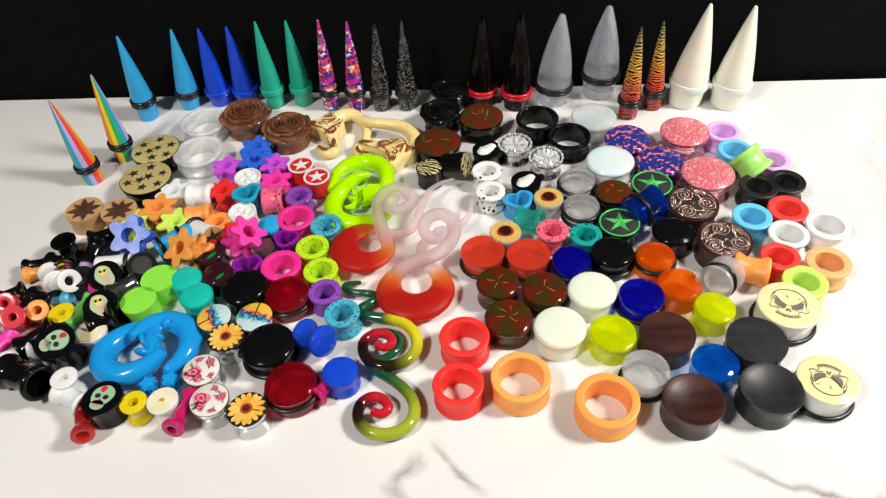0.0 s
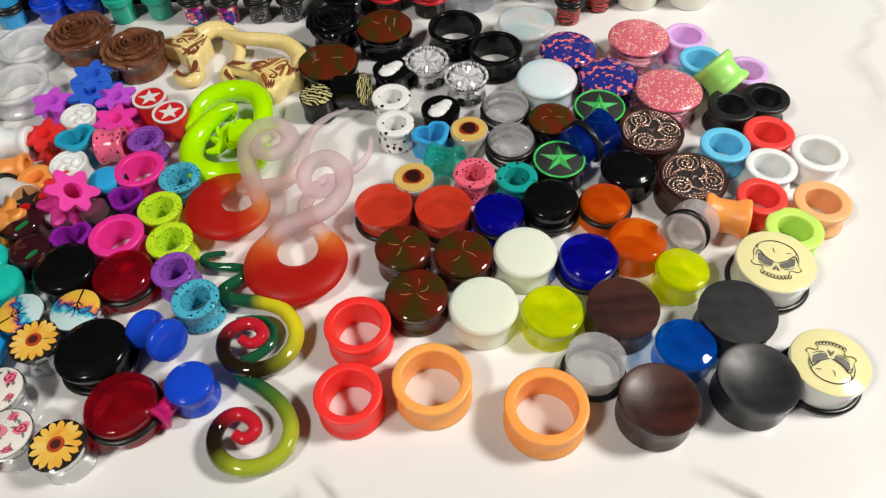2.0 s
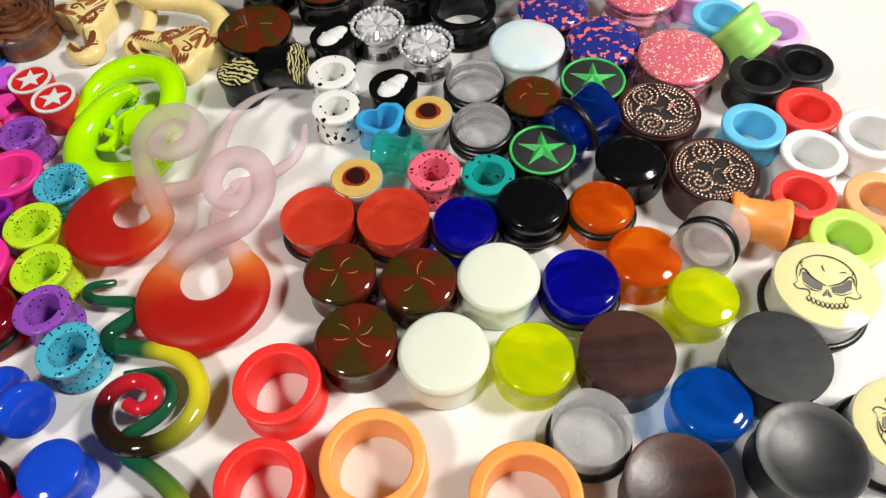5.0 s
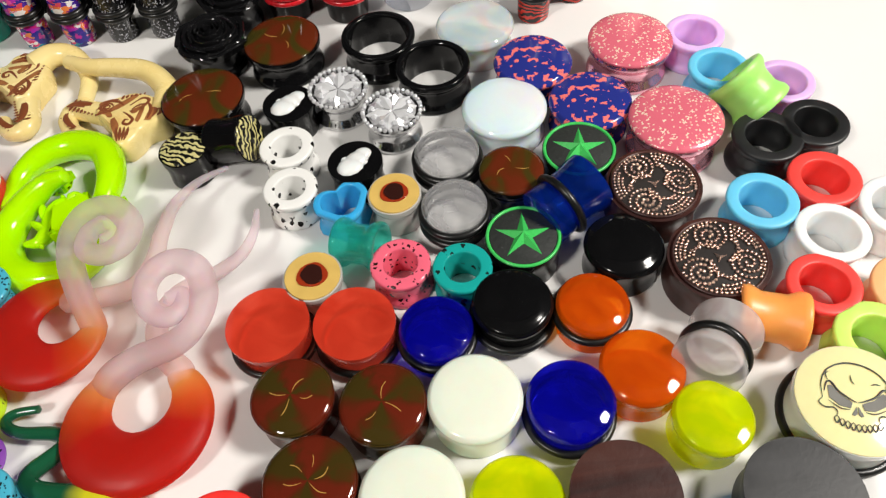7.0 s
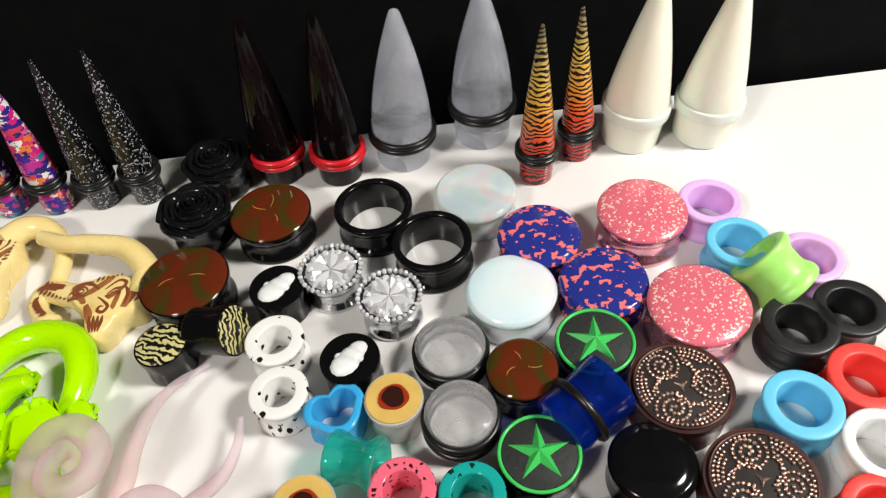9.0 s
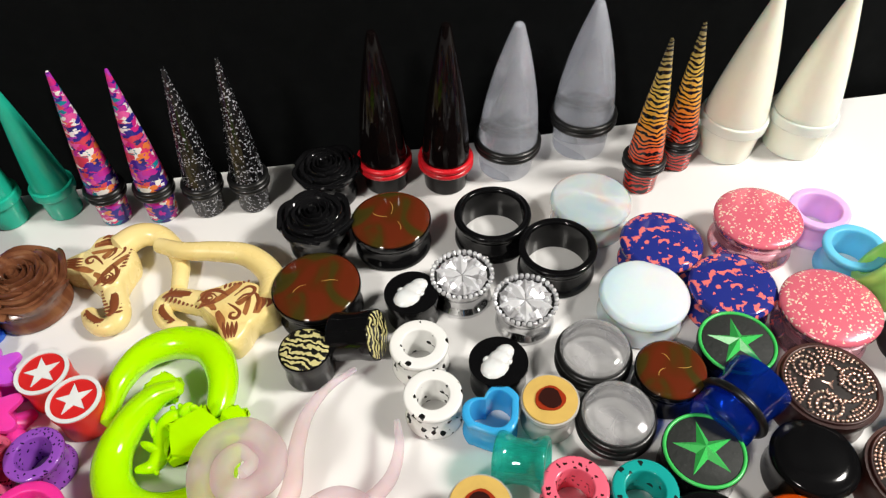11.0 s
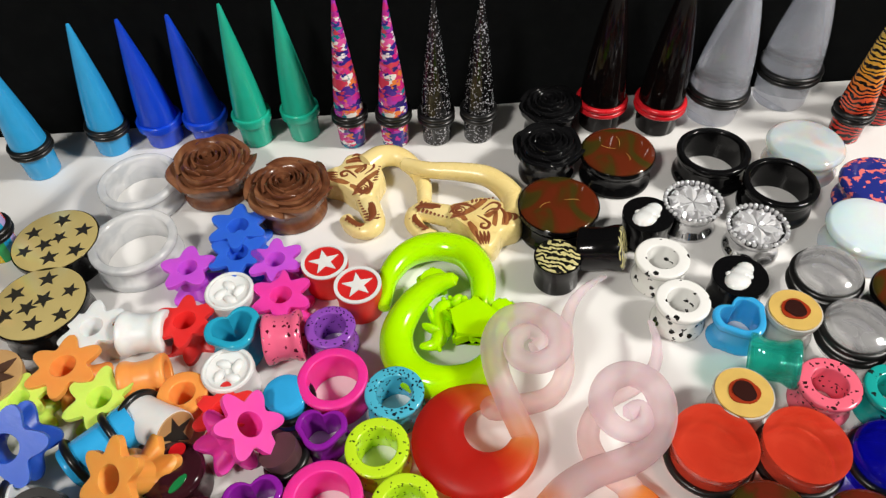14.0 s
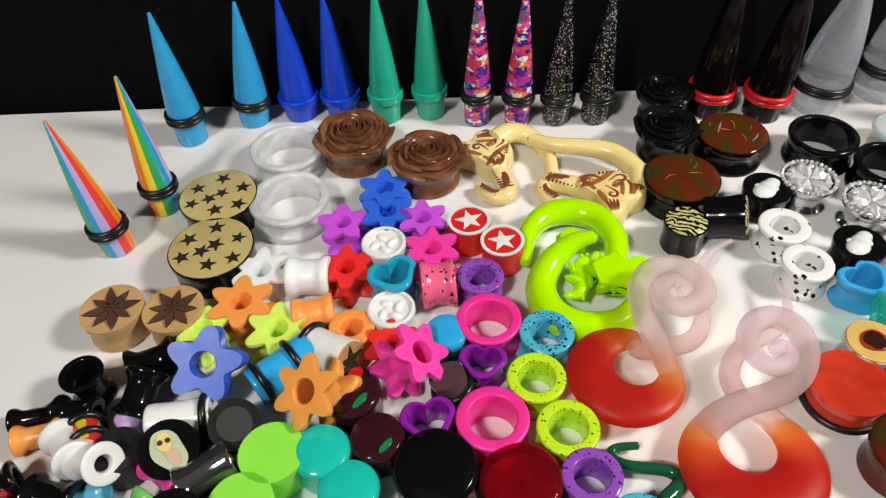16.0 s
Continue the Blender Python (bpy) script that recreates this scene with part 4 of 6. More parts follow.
# ---- big wood and stone plugs in front ----
ROSEWOOD = patterned([(0.35, (0.02, 0.006, 0.005)), (0.5, (0.034, 0.009, 0.007)), (0.65, (0.055, 0.016, 0.011))], 55, 6, 0.8, 0.36, (0.35, 3, 1), "LINEAR", bump=0.08)
plug(0.1151, 0.253, 0.0236, 0.0122, ROSEWOOD, "dark red-brown wooden plug with a flat face", group="wooden plugs")
plug(0.1179, 0.2196, 0.024, 0.0127, ROSEWOOD, "dark red-brown wooden plug with a dished face", group="wooden plugs", dish=0.0022)
EBONY = patterned([(0.35, (0.011, 0.011, 0.012)), (0.65, (0.02, 0.02, 0.022))], 80, 6, 0.5, 0.38, (0.4, 3, 1), "LINEAR", bump=0.05)
plug(0.1511, 0.2471, 0.0248, 0.0122, EBONY, "charcoal-black wooden plug with a flat face", group="wooden plugs")
plug(0.1492, 0.2231, 0.0244, 0.0127, EBONY, "charcoal-black wooden plug with a dished face", group="wooden plugs", dish=0.0022)

INK = plastic((0.02, 0.018, 0.014), 0.4)
SOCKET = plastic((0.14, 0.135, 0.12), 0.35, vary=0.5)
CREAM = plastic((0.82, 0.76, 0.4), 0.12, 0.0, 0.3, vary=0.08)


def skull_plug(x, y, d, h, turn):
    """A cream plug with a line drawing of a skull."""
    ob = plug(x, y, d, h, plastic((0.76, 0.74, 0.7), 0.14, 0.0, 0.4), "white plug with a cream face and an inked skull", group="skull plugs", ring=(0.12,), base=False, flare=0.95, m=stand(x, y, turn))
    face = face_disc(ob, d * 0.985, h + 0.0004, CREAM, "cream face")
    z, s = h + 0.0006, d / 2 * 0.76

    def stroke(points, w=0.00013):
        part("ink_line", tube(smooth_path([(px * s, py * s, z) for px, py in points], 5), lambda t: w * 0.8 * (0.5 + math.sin(math.pi * t)), 6, 0.4), INK, face)

    stroke([(-0.72, -0.12), (-0.74, 0.25), (-0.6, 0.6), (-0.25, 0.82), (0.15, 0.83), (0.5, 0.66), (0.7, 0.32), (0.7, -0.1)], 0.00017)
    for side in (-1, 1):
        stroke([(side * 0.72, -0.12), (side * 0.8, -0.24), (side * 0.68, -0.34), (side * 0.5, -0.32), (side * 0.42, -0.4), (side * 0.44, -0.5)], 0.00015)
        stroke([(side * 0.68, 0.05), (side * 0.63, 0.26), (side * 0.54, 0.3), (side * 0.38, 0.1), (side * 0.16, -0.04), (side * 0.02, -0.1)], 0.00022)
        stroke([(side * 0.6, 0.34), (side * 0.64, 0.48), (side * 0.56, 0.56)], 0.00014)
        stroke([(side * 0.6, -0.16), (side * 0.36, -0.3), (side * 0.16, -0.3)], 0.00013)
        part("eye_socket", plate([(side * s * u, s * v) for u, v in ((0.6, 0.2), (0.53, 0.22), (0.36, 0.03), (0.1, -0.12), (0.14, -0.26), (0.36, -0.24), (0.58, -0.08))], z), SOCKET, face, "grey-shaded eye socket")
        part("nostril", plate([(side * s * u, s * v) for u, v in ((0.015, -0.2), (0.12, -0.4), (0.07, -0.43), (0.012, -0.37))], z), SOCKET, face)
    stroke([(-0.12, 0.55), (-0.1, 0.42), (-0.04, 0.33)])
    stroke([(0.3, 0.38), (0.4, 0.42), (0.5, 0.42)])
    for k in range(9):
        u = -0.44 + k * 0.11
        c = -0.56 - 0.12 * (1 - (u / 0.45) ** 2)
        stroke([(u, c + 0.08), (u - 0.05, c), (u, c - 0.1), (u + 0.05, c), (u, c + 0.08)], 0.00014)
    return ob


skull_plug(0.1704, 0.2653, 0.0264, 0.0117, -22)
skull_plug(0.1727, 0.2263, 0.0238, 0.0117, 158)


# ---- triskele plugs ----
COPPER = plastic((0.86, 0.6, 0.5), 0.24, metal=0.9, vary=0.2)
RECESS = plastic((0.01, 0.006, 0.005), 0.7, vary=0.3)


def bead_row(bm, path, size):
    """Small beads set close along a line."""
    gap, last = size * 3, path[0]
    for v in smooth_path(path, 5):
        gap += (v - last).length
        last = v
        if gap > size * 2.02:
            gap = 0.0
            bmesh.ops.create_icosphere(bm, subdivisions=1, radius=size, matrix=Matrix.Translation(v))


def triskele_plug(x, y, d, h, turn):
    """A brown plug with three beaded metal spirals."""
    ob = plug(x, y, d, h, ROSEWOOD, "brown wooden plug inlaid with beaded copper spirals", group="triskele plugs", m=stand(x, y, turn))
    face = face_disc(ob, d * 0.9, h + 0.0002, RECESS, "dark recessed metal face", name="inlay")
    r = d / 2
    part("rim", ring_bm(r * 0.9, 0.0004, h + 0.0003), ROSEWOOD, ob)
    beads = bmesh.new()
    for k in range(3):
        a0 = 2 * math.pi * k / 3
        cx0, cy0 = r * 0.54 * math.cos(a0), r * 0.54 * math.sin(a0)
        coil = []
        for i in range(80):
            t = i / 79
            a = a0 - 1.1 - t * 5.0 * math.pi
            q = r * (0.33 * (1 - t) + 0.02)
            coil.append(Vector((cx0 + q * math.cos(a), cy0 + q * math.sin(a), h + 0.0005)))
        bead_row(beads, coil, r * 0.041)
        # the tail of the lobe sweeps along the rim towards the next one
        for q0, q1, s0, s1 in ((0.84, 0.84, -18, 84), (0.76, 0.755, 32, 82), (0.2, 0.5, -14, 76), (0.67, 0.67, 42, 78), (0.42, 0.585, 44, 76)):
            tail = []
            for i in range(14):
                t = i / 13
                a = a0 + radians(s0 + (s1 - s0) * t)
                q = r * (q0 + (q1 - q0) * math.sin(t * math.pi / 2))
                tail.append(Vector((q * math.cos(a), q * math.sin(a), h + 0.0005)))
            bead_row(beads, tail, r * 0.039)
    tagged(part("bead_inlay", beads, COPPER, face), "spirals and rows of copper beads", kind="stuff")
    star = bmesh.new()
    ends = [star.verts.new((r * q * math.cos(b), r * q * math.sin(b), h + 0.0004)) for q, b in ((0.16, 0.5), (0.045, 1.55), (0.16, 2.6), (0.045, 3.65), (0.16, 4.7), (0.045, 5.75))]
    tip = star.verts.new((0, 0, h + 0.0009))
    for i in range(6):
        star.faces.new((ends[i], ends[(i + 1) % 6], tip))
    part("centre_star", star, COPPER, face)


triskele_plug(0.1458, 0.3333, 0.0258, 0.0117, -4)
triskele_plug(0.1545, 0.3069, 0.0258, 0.0117, -26)

# ---- silicone rings in front ----
tunnel(0.0281, 0.2568, 0.0222, 0.0117, silicone((0.9, 0.035, 0.028)), "bright red silicone tunnel", 0.7, 0.9, "front silicone tunnels")
tunnel(0.0247, 0.2324, 0.0215, 0.0117, silicone((0.9, 0.035, 0.028)), "bright red silicone tunnel", 0.7, 0.9, "front silicone tunnels")
tunnel(0.0508, 0.2346, 0.0251, 0.0117, silicone((1.0, 0.4, 0.1)), "pale orange silicone tunnel", 0.74, 0.92, "front silicone tunnels")
tunnel(0.0844, 0.2217, 0.0257, 0.0117, silicone((1.0, 0.36, 0.08)), "orange wide soft silicone tunnel", 0.72, 0.92, "front silicone tunnels")

# ---- gold star plugs, clear silicone and leaf plugs ----
GOLD_FACE = plastic((0.62, 0.5, 0.2), 0.2, metal=0.25, vary=0.1)


def gold_star_plug(x, y, d, h, seed):
    ob = plug(x, y, d, h, BLACK, "black plug with a pale gold face of black stars", group="gold star plugs")
    face = face_disc(ob, d * 0.97, h + 0.0004, GOLD_FACE, "pale gold face")
    rnd = random.Random(seed)
    spots = [(0.1, 0.05), (0.62, 0.22), (-0.55, 0.28), (0.05, 0.62), (-0.62, -0.3), (0.02, -0.58), (0.58, -0.42), (-0.2, -0.14)]
    for px, py in spots:
        q = rnd.uniform(0.19, 0.235)
        part("star", plate(star_points(5, d / 2 * q, d / 2 * q * 0.42, (px * d / 2, py * d / 2), rnd.uniform(0, 72)), h + 0.0006), INK, face)


gold_star_plug(-0.1493, 0.4057, 0.0283, 0.0107, 1)
gold_star_plug(-0.1477, 0.3793, 0.029, 0.0107, 2)
MILKY = acrylic((0.84, 0.87, 0.9), 0.33, 0.2, (0.97, 0.98, 0.99), 0.0)
tunnel(-0.1269, 0.4328, 0.0291, 0.0102, MILKY, "milky clear silicone tunnel with a wide bore", 0.8, 0.86, "milky silicone tunnels", lip=0.2)
tunnel(-0.1235, 0.4023, 0.0289, 0.0107, MILKY, "milky clear silicone tunnel with a wide bore", 0.8, 0.86, "milky silicone tunnels", lip=0.2)
PALE_WOOD = patterned([(0.3, (0.42, 0.24, 0.09)), (0.5, (0.52, 0.31, 0.13)), (0.7, (0.6, 0.39, 0.18))], 60, 6, 0.6, 0.45, (1, 1, 4), "LINEAR", bump=0.15)
DARK_LEAF = patterned([(0.3, (0.05, 0.022, 0.012)), (0.7, (0.1, 0.05, 0.03))], 150, 4, 0.5, 0.5, (1, 1, 1), "LINEAR", bump=0.2)


def leaf_plug(x, y, d, h, turn):
    """A pale wooden plug with a dark inlaid leaf of seven fingers."""
    ob = plug(x, y, d, h, PALE_WOOD, "pale wooden plug with a dark inlaid leaf", group="leaf plugs", dish=0.0008)
    for k in range(8):
        a = radians(turn + k * 45)
        long = d / 2 * (0.93 if k % 2 == 0 else 0.8)
        pts = [(0.02, 0.0), (0.25, 0.13), (0.5, 0.17), (0.75, 0.1), (1.0, 0.0), (0.75, -0.1), (0.5, -0.17), (0.25, -0.13)]
        part("leaf_finger", plate([(long * (u * math.cos(a) - v * math.sin(a)), long * (u * math.sin(a) + v * math.cos(a))) for u, v in pts], h + 0.0003, 0.0008), DARK_LEAF, ob)


leaf_plug(-0.1752, 0.3554, 0.0199, 0.0107, 15)
leaf_plug(-0.1554, 0.3534, 0.0191, 0.0107, 40)

# ---- star-shaped silicone tunnels ----
def star_tunnel(x, y, d, h, color, label, n=6, m=None, turn=90.0):
    return tunnel(x, y, d * 0.82, h, silicone(color), label, 0.4, 0.62, "star tunnels", m=m, outline=lobed(n, 0.24, turn), lip=0.14, name="star_tunnel", lobes=True)


BLUE_S, PURPLE_S, PINK_S, RED_S, ORANGE_S, LIME_S, WHITE_S = (0.03, 0.14, 0.72), (0.6, 0.09, 0.72), (0.9, 0.05, 0.4), (0.82, 0.03, 0.03), (1.0, 0.33, 0.075), (0.68, 0.92, 0.14), (0.85, 0.85, 0.85)
star_tunnel(-0.0888, 0.4034, 0.0204, 0.0107, BLUE_S, "royal-blue silicone star tunnel")
star_tunnel(-0.088, 0.3918, 0.0198, 0.0102, BLUE_S, "royal-blue silicone star tunnel")
star_tunnel(-0.1036, 0.3877, 0.018, 0.0102, PURPLE_S, "bright purple silicone star tunnel", 5)
star_tunnel(-0.0757, 0.387, 0.018, 0.0102, PURPLE_S, "bright purple silicone star tunnel")
star_tunnel(-0.0733, 0.3722, 0.0195, 0.0102, PINK_S, "hot-pink silicone star tunnel")
star_tunnel(-0.1017, 0.3665, 0.0192, 0.0102, RED_S, "bright red silicone star tunnel")
star_tunnel(-0.0873, 0.3348, 0.0175, 0.0097, RED_S, "bright red silicone star tunnel")
star_tunnel(-0.1296, 0.368, 0.02, 0.0102, WHITE_S, "plain white silicone star tunnel")
star_tunnel(-0.1345, 0.3546, 0.0213, 0.0107, ORANGE_S, "bright orange silicone star tunnel")
star_tunnel(-0.1449, 0.3456, 0.0173, 0.0097, LIME_S, "lime-green silicone star tunnel")
star_tunnel(-0.122, 0.343, 0.0203, 0.0102, LIME_S, "lime-green silicone star tunnel")
qx, qy, qd = -0.082, 0.3267, 0.0197
star_tunnel(qx, qy, qd, 0.013, PINK_S, "hot-pink silicone star tunnel tipped on its side", m=lying(qx, qy, qd * 0.9, 0.013, -10, 40))
qx, qy, qd = -0.1072, 0.3166, 0.0204
star_tunnel(qx, qy, qd, 0.014, (1.0, 0.36, 0.07), "bright orange silicone star tunnel tipped on its side", m=lying(qx, qy, qd * 0.9, 0.014, 222, 36, 0.002))
qx, qy, qd = -0.1401, 0.3294, 0.0217
star_tunnel(qx, qy, qd, 0.009, (0.02, 0.1, 0.55), "blue silicone star tunnel leaning on its neighbours", 5, m=lying(qx, qy, qd, 0.009, -85, 38, 0.003))
qx, qy, qd = -0.1141, 0.3658, 0.0138
soft_tunnel(qx, qy, qd, 0.014, WHITE_S, "white silicone tunnel lying on its side", 0.6, m=lying(qx, qy, qd, 0.014, -4))
qx, qy, qd = -0.1118, 0.3501, 0.0124
soft_tunnel(qx, qy, qd, 0.013, ORANGE_S, "orange silicone tunnel lying on its side", 0.6, m=lying(qx, qy, qd, 0.013, 8))
soft_tunnel(-0.0993, 0.3417, 0.0141, 0.0097, ORANGE_S, "small orange soft silicone tunnel", 0.5)

# ---- small printed and moulded plugs ----
BUTTON = plastic((0.8, 0.8, 0.79), 0.3, 0.0, 0.2)


def button_plug(x, y, d, h, turn):
    """A white plug with a moulded knot of four lumps."""
    ob = plug(x, y, d, h, BUTTON, "white plug moulded with raised rounded lumps", group="white moulded plugs", dish=0.0012)
    part("rim", ring_bm(d * 0.45, 0.0006, h), BUTTON, ob)
    for k in range(4):
        a = radians(turn + 90 * k)
        bm = bmesh.new()
        blob(bm, (d * 0.19 * math.cos(a), d * 0.19 * math.sin(a), h - 0.001), (d * 0.16, d * 0.1, 0.0014), math.degrees(a) + 40)
        part("lump", bm, BUTTON, ob)


button_plug(-0.0893, 0.376, 0.0152, 0.0102, 10)
button_plug(-0.0871, 0.3472, 0.015, 0.0102, 30)


def red_star_plug(x, y, d, h, turn):
    ob = plug(x, y, d, h, silicone((0.75, 0.03, 0.02)), "red plug with a white star in a white ring", group="red star plugs", flare=0.94)
    face = face_disc(ob, d * 0.98, h + 0.0003, plastic((0.6, 0.02, 0.02), 0.2), "deep red face")
    part("white_ring", turned([(d * 0.5, h + 0.0002), (d * 0.5, h + 0.0007), (d * 0.425, h + 0.0007), (d * 0.425, h + 0.0002)], 40, True), WHITE, face, "white ring")
    part("star", plate(star_points(5, d * 0.34, d * 0.135, turn=turn), h + 0.0006), WHITE, face, "white star")


red_star_plug(-0.0599, 0.3828, 0.0147, 0.0107, 100)
red_star_plug(-0.0497, 0.3719, 0.0146, 0.0107, 95)
qx, qy, qd = -0.0865, 0.3606, 0.0151
tunnel(qx, qy, qd, 0.013, plastic((0.02, 0.36, 0.55), 0.08), "glossy turquoise heart-shaped tunnel", 0.7, 0.84, "heart tunnels", outline=heart, turn=25)
PURPLE_GLOSS = plastic((0.24, 0.012, 0.32), 0.07)
tunnel(-0.0607, 0.3265, 0.0127, 0.0102, PURPLE_GLOSS, "glossy purple heart-shaped tunnel", 0.74, 0.84, "heart tunnels", outline=heart, turn=-10)
tunnel(-0.0775, 0.3088, 0.0141, 0.0107, PURPLE_GLOSS, "glossy purple heart-shaped tunnel", 0.74, 0.84, "heart tunnels", outline=heart, turn=10)
qx, qy, qd = -0.072, 0.3579, 0.0153
tunnel(qx, qy, qd, 0.011, speckled((0.8, 0.13, 0.25), (0.08, 0.01, 0.02), 700, 0.34, 0.5), "coral-pink spotted tunnel lying on its side", 0.66, 0.88, "spotted tunnels", m=lying(qx, qy, qd, 0.011, 2))
SPOT_PURPLE = speckled((0.26, 0.07, 0.45), (0.02, 0.01, 0.05), 950, 0.33, 0.4)
tunnel(-0.0584, 0.3583, 0.0152, 0.0102, SPOT_PURPLE, "purple tunnel with small dark spots", 0.6, 0.84, "spotted tunnels")
SPOT_SKY = speckled((0.07, 0.42, 0.58), (0.01, 0.02, 0.03), 950, 0.36, 0.5)
tunnel(-0.0409, 0.334, 0.0164, 0.0102, SPOT_SKY, "turquoise tunnel with small black spots", 0.6, 0.84, "spotted tunnels")
tunnel(-0.0274, 0.2742, 0.0165, 0.0107, SPOT_SKY, "turquoise tunnel with small black spots", 0.6, 0.84, "spotted tunnels")
tunnel(-0.0368, 0.2878, 0.0157, 0.0107, SPOT_PURPLE, "purple tunnel with small dark spots", 0.6, 0.84, "spotted tunnels")
SPOT_LIME = speckled((0.5, 0.75, 0.02), (0.03, 0.06, 0.01), 1000, 0.3, 0.35)
tunnel(-0.0463, 0.3185, 0.0169, 0.0102, SPOT_LIME, "lime-green tunnel with small black spots", 0.62, 0.86, "spotted tunnels")
tunnel(-0.0403, 0.3021, 0.0171, 0.0102, SPOT_LIME, "lime-green tunnel with small black spots", 0.62, 0.86, "spotted tunnels")
soft_tunnel(-0.0576, 0.3404, 0.0198, 0.0107, (0.82, 0.03, 0.3), "hot-pink soft silicone tunnel", 0.7)
soft_tunnel(-0.0601, 0.3061, 0.0201, 0.0112, (0.82, 0.03, 0.3), "hot-pink soft silicone tunnel", 0.66)
plug(-0.0706, 0.3373, 0.0132, 0.0102, SKY, "sky-blue plug with a black o-ring", ring=(0.6,), dome=0.0006, flare=0.95, base=False)
qx, qy, qd = -0.0702, 0.3195, 0.0106
plug(qx, qy, qd, 0.01, plastic((0.09, 0.045, 0.05), 0.3), "small smoky mauve plug with an o-ring", ring=(0.5,), m=lying(qx, qy, qd, 0.01, 150, 20))

# ---- black, white and steel bits at the side ----
def small_tube(x, y, d, h, material, label, turn=None, tip=90.0, bore=0.55, lift=0.0, waist=0.72):
    m = stand(x, y) if turn is None else lying(x, y, d, h, turn, tip, lift)
    return tunnel(x, y, d, h, material, label, bore, waist, "small loose tunnels", m=m, lip=0.1, seg=28)


small_tube(-0.1775, 0.3307, 0.0128, 0.0117, BLACK, "glossy black flared tunnel standing up", bore=0.7)
small_tube(-0.1909, 0.3213, 0.0081, 0.013, BLACK, "small glossy black tunnel on its side", 8)
small_tube(-0.1782, 0.3211, 0.0104, 0.012, BLACK, "small glossy black tunnel on its side", 170)
small_tube(-0.1588, 0.3355, 0.0135, 0.014, BLACK, "glossy black tunnel lying on its side", 22)
small_tube(-0.1596, 0.3238, 0.0127, 0.014, BLACK, "glossy black tunnel tipped on its side", 75, 70)
small_tube(-0.1876, 0.315, 0.0089, 0.013, silicone(ORANGE_S), "orange silicone tunnel on its side", 10)
small_tube(-0.1766, 0.3088, 0.0115, 0.014, WHITE, "white tunnel tipped on its side", -50, 75, 0.4)
small_tube(-0.1668, 0.3025, 0.0115, 0.014, WHITE, "white tunnel tipped on its side", -30, 60, 0.4, 0.002)
small_tube(-0.1616, 0.313, 0.0089, 0.012, silicone(LILAC), "lilac silicone tunnel on its side", 100)
small_tube(-0.1484, 0.3, 0.01, 0.013, silicone(PINK_S), "magenta silicone tunnel on its side", -40)
RASTA = striped([(0, (0.02, 0.4, 0.05)), (0.4, (0.65, 0.5, 0.03)), (0.6, (0.6, 0.03, 0.02))], 55, 1, "X")
qx, qy, qd = -0.1728, 0.313, 0.0088
plug(qx, qy, qd, 0.012, RASTA, "green, yellow and red striped plug with black o-rings", ring=(0.2, 0.8), flare=0.95, m=lying(qx, qy, qd, 0.012, -60, 75))
qx, qy, qd = -0.161, 0.3053, 0.0136
ob = plug(qx, qy, qd, 0.011, plastic((0.012, 0.012, 0.013), 0.4), "matt black plug with a darker star for a hollow", group="black plugs", flare=0.95)
# No hollow is cut: deeper black on a flat star paints its shade.
part("star", plate(star_points(5, qd * 0.3, qd * 0.12), 0.0113), plastic((0.003, 0.003, 0.003), 0.6), ob, "flat star in deeper black for a hollow's shade")
qx, qy, qd = -0.147, 0.3157, 0.012
plug(qx, qy, qd, 0.018, WHITE, "white plug with a black o-ring lying on its side", ring=(0.9,), m=lying(qx, qy, qd, 0.018, 5))
qx, qy, qd = -0.1308, 0.3113, 0.0142
ob = plug(qx, qy, qd, 0.01, RUBBER, "steel-faced plug in a black rubber surround", m=lying(qx, qy, qd, 0.01, -60, 25))
face_disc(ob, qd * 0.68, 0.0104, STEEL, "brushed steel face")
small_tube(-0.137, 0.2984, 0.0126, 0.015, STEEL, "polished steel tunnel lying on its side", 28, 86, 0.8, 0, 0.86)
qx, qy, qd = -0.1195, 0.3299, 0.0123
ob = plug(qx, qy, qd, 0.02, SKY, "sky-blue and white plug with black o-rings on its side", ring=(0.15, 0.7), flare=0.95, m=lying(qx, qy, qd, 0.02, 35, 85))
qx, qy, qd = -0.1064, 0.3343, 0.0128
ob = plug(qx, qy, qd, 0.017, WHITE, "white plug with a wooden face and dark star on its side", ring=(0.15,), flare=0.95, m=lying(qx, qy, qd, 0.017, -35, 80))
face_disc(ob, qd * 0.95, 0.0174, PALE_WOOD, "brown wooden face")
part("star", plate(star_points(5, qd * 0.42, qd * 0.16), 0.0177), INK, ob, "dark star")

# cherry plugs
DARK_WINE = plastic((0.03, 0.006, 0.01), 0.07)


def cherry_plug(x, y, d, h, m, cherries, label):
    ob = plug(x, y, d, h, DARK_WINE, label, group="cherry plugs", m=m, dome=0.0008)
    for px, py in cherries:
        part("cherry", plate(oval(d * 0.13, d * 0.11, (px * d, py * d)), h + 0.0011, 0.0004), plastic((0.55, 0.01, 0.015), 0.15), ob, "red cherry")
    part("leaf", plate(oval(d * 0.17, d * 0.06, (0.02 * d, -0.3 * d), 20), h + 0.0009, 0.0004), plastic((0.01, 0.18, 0.05), 0.2), ob, "green leaf")


qx, qy, qd = -0.0988, 0.3183, 0.019
cherry_plug(qx, qy, qd * 0.9, 0.011, stand(qx, qy, 30), ((-0.2, 0.25), (0.22, 0.2)), "dark plug printed with red cherries and green leaves")
qx, qy, qd = -0.0915, 0.3038, 0.0177
cherry_plug(qx, qy, qd * 0.85, 0.0105, stand(qx, qy, 30), (), "dark plug printed with a green leaf")

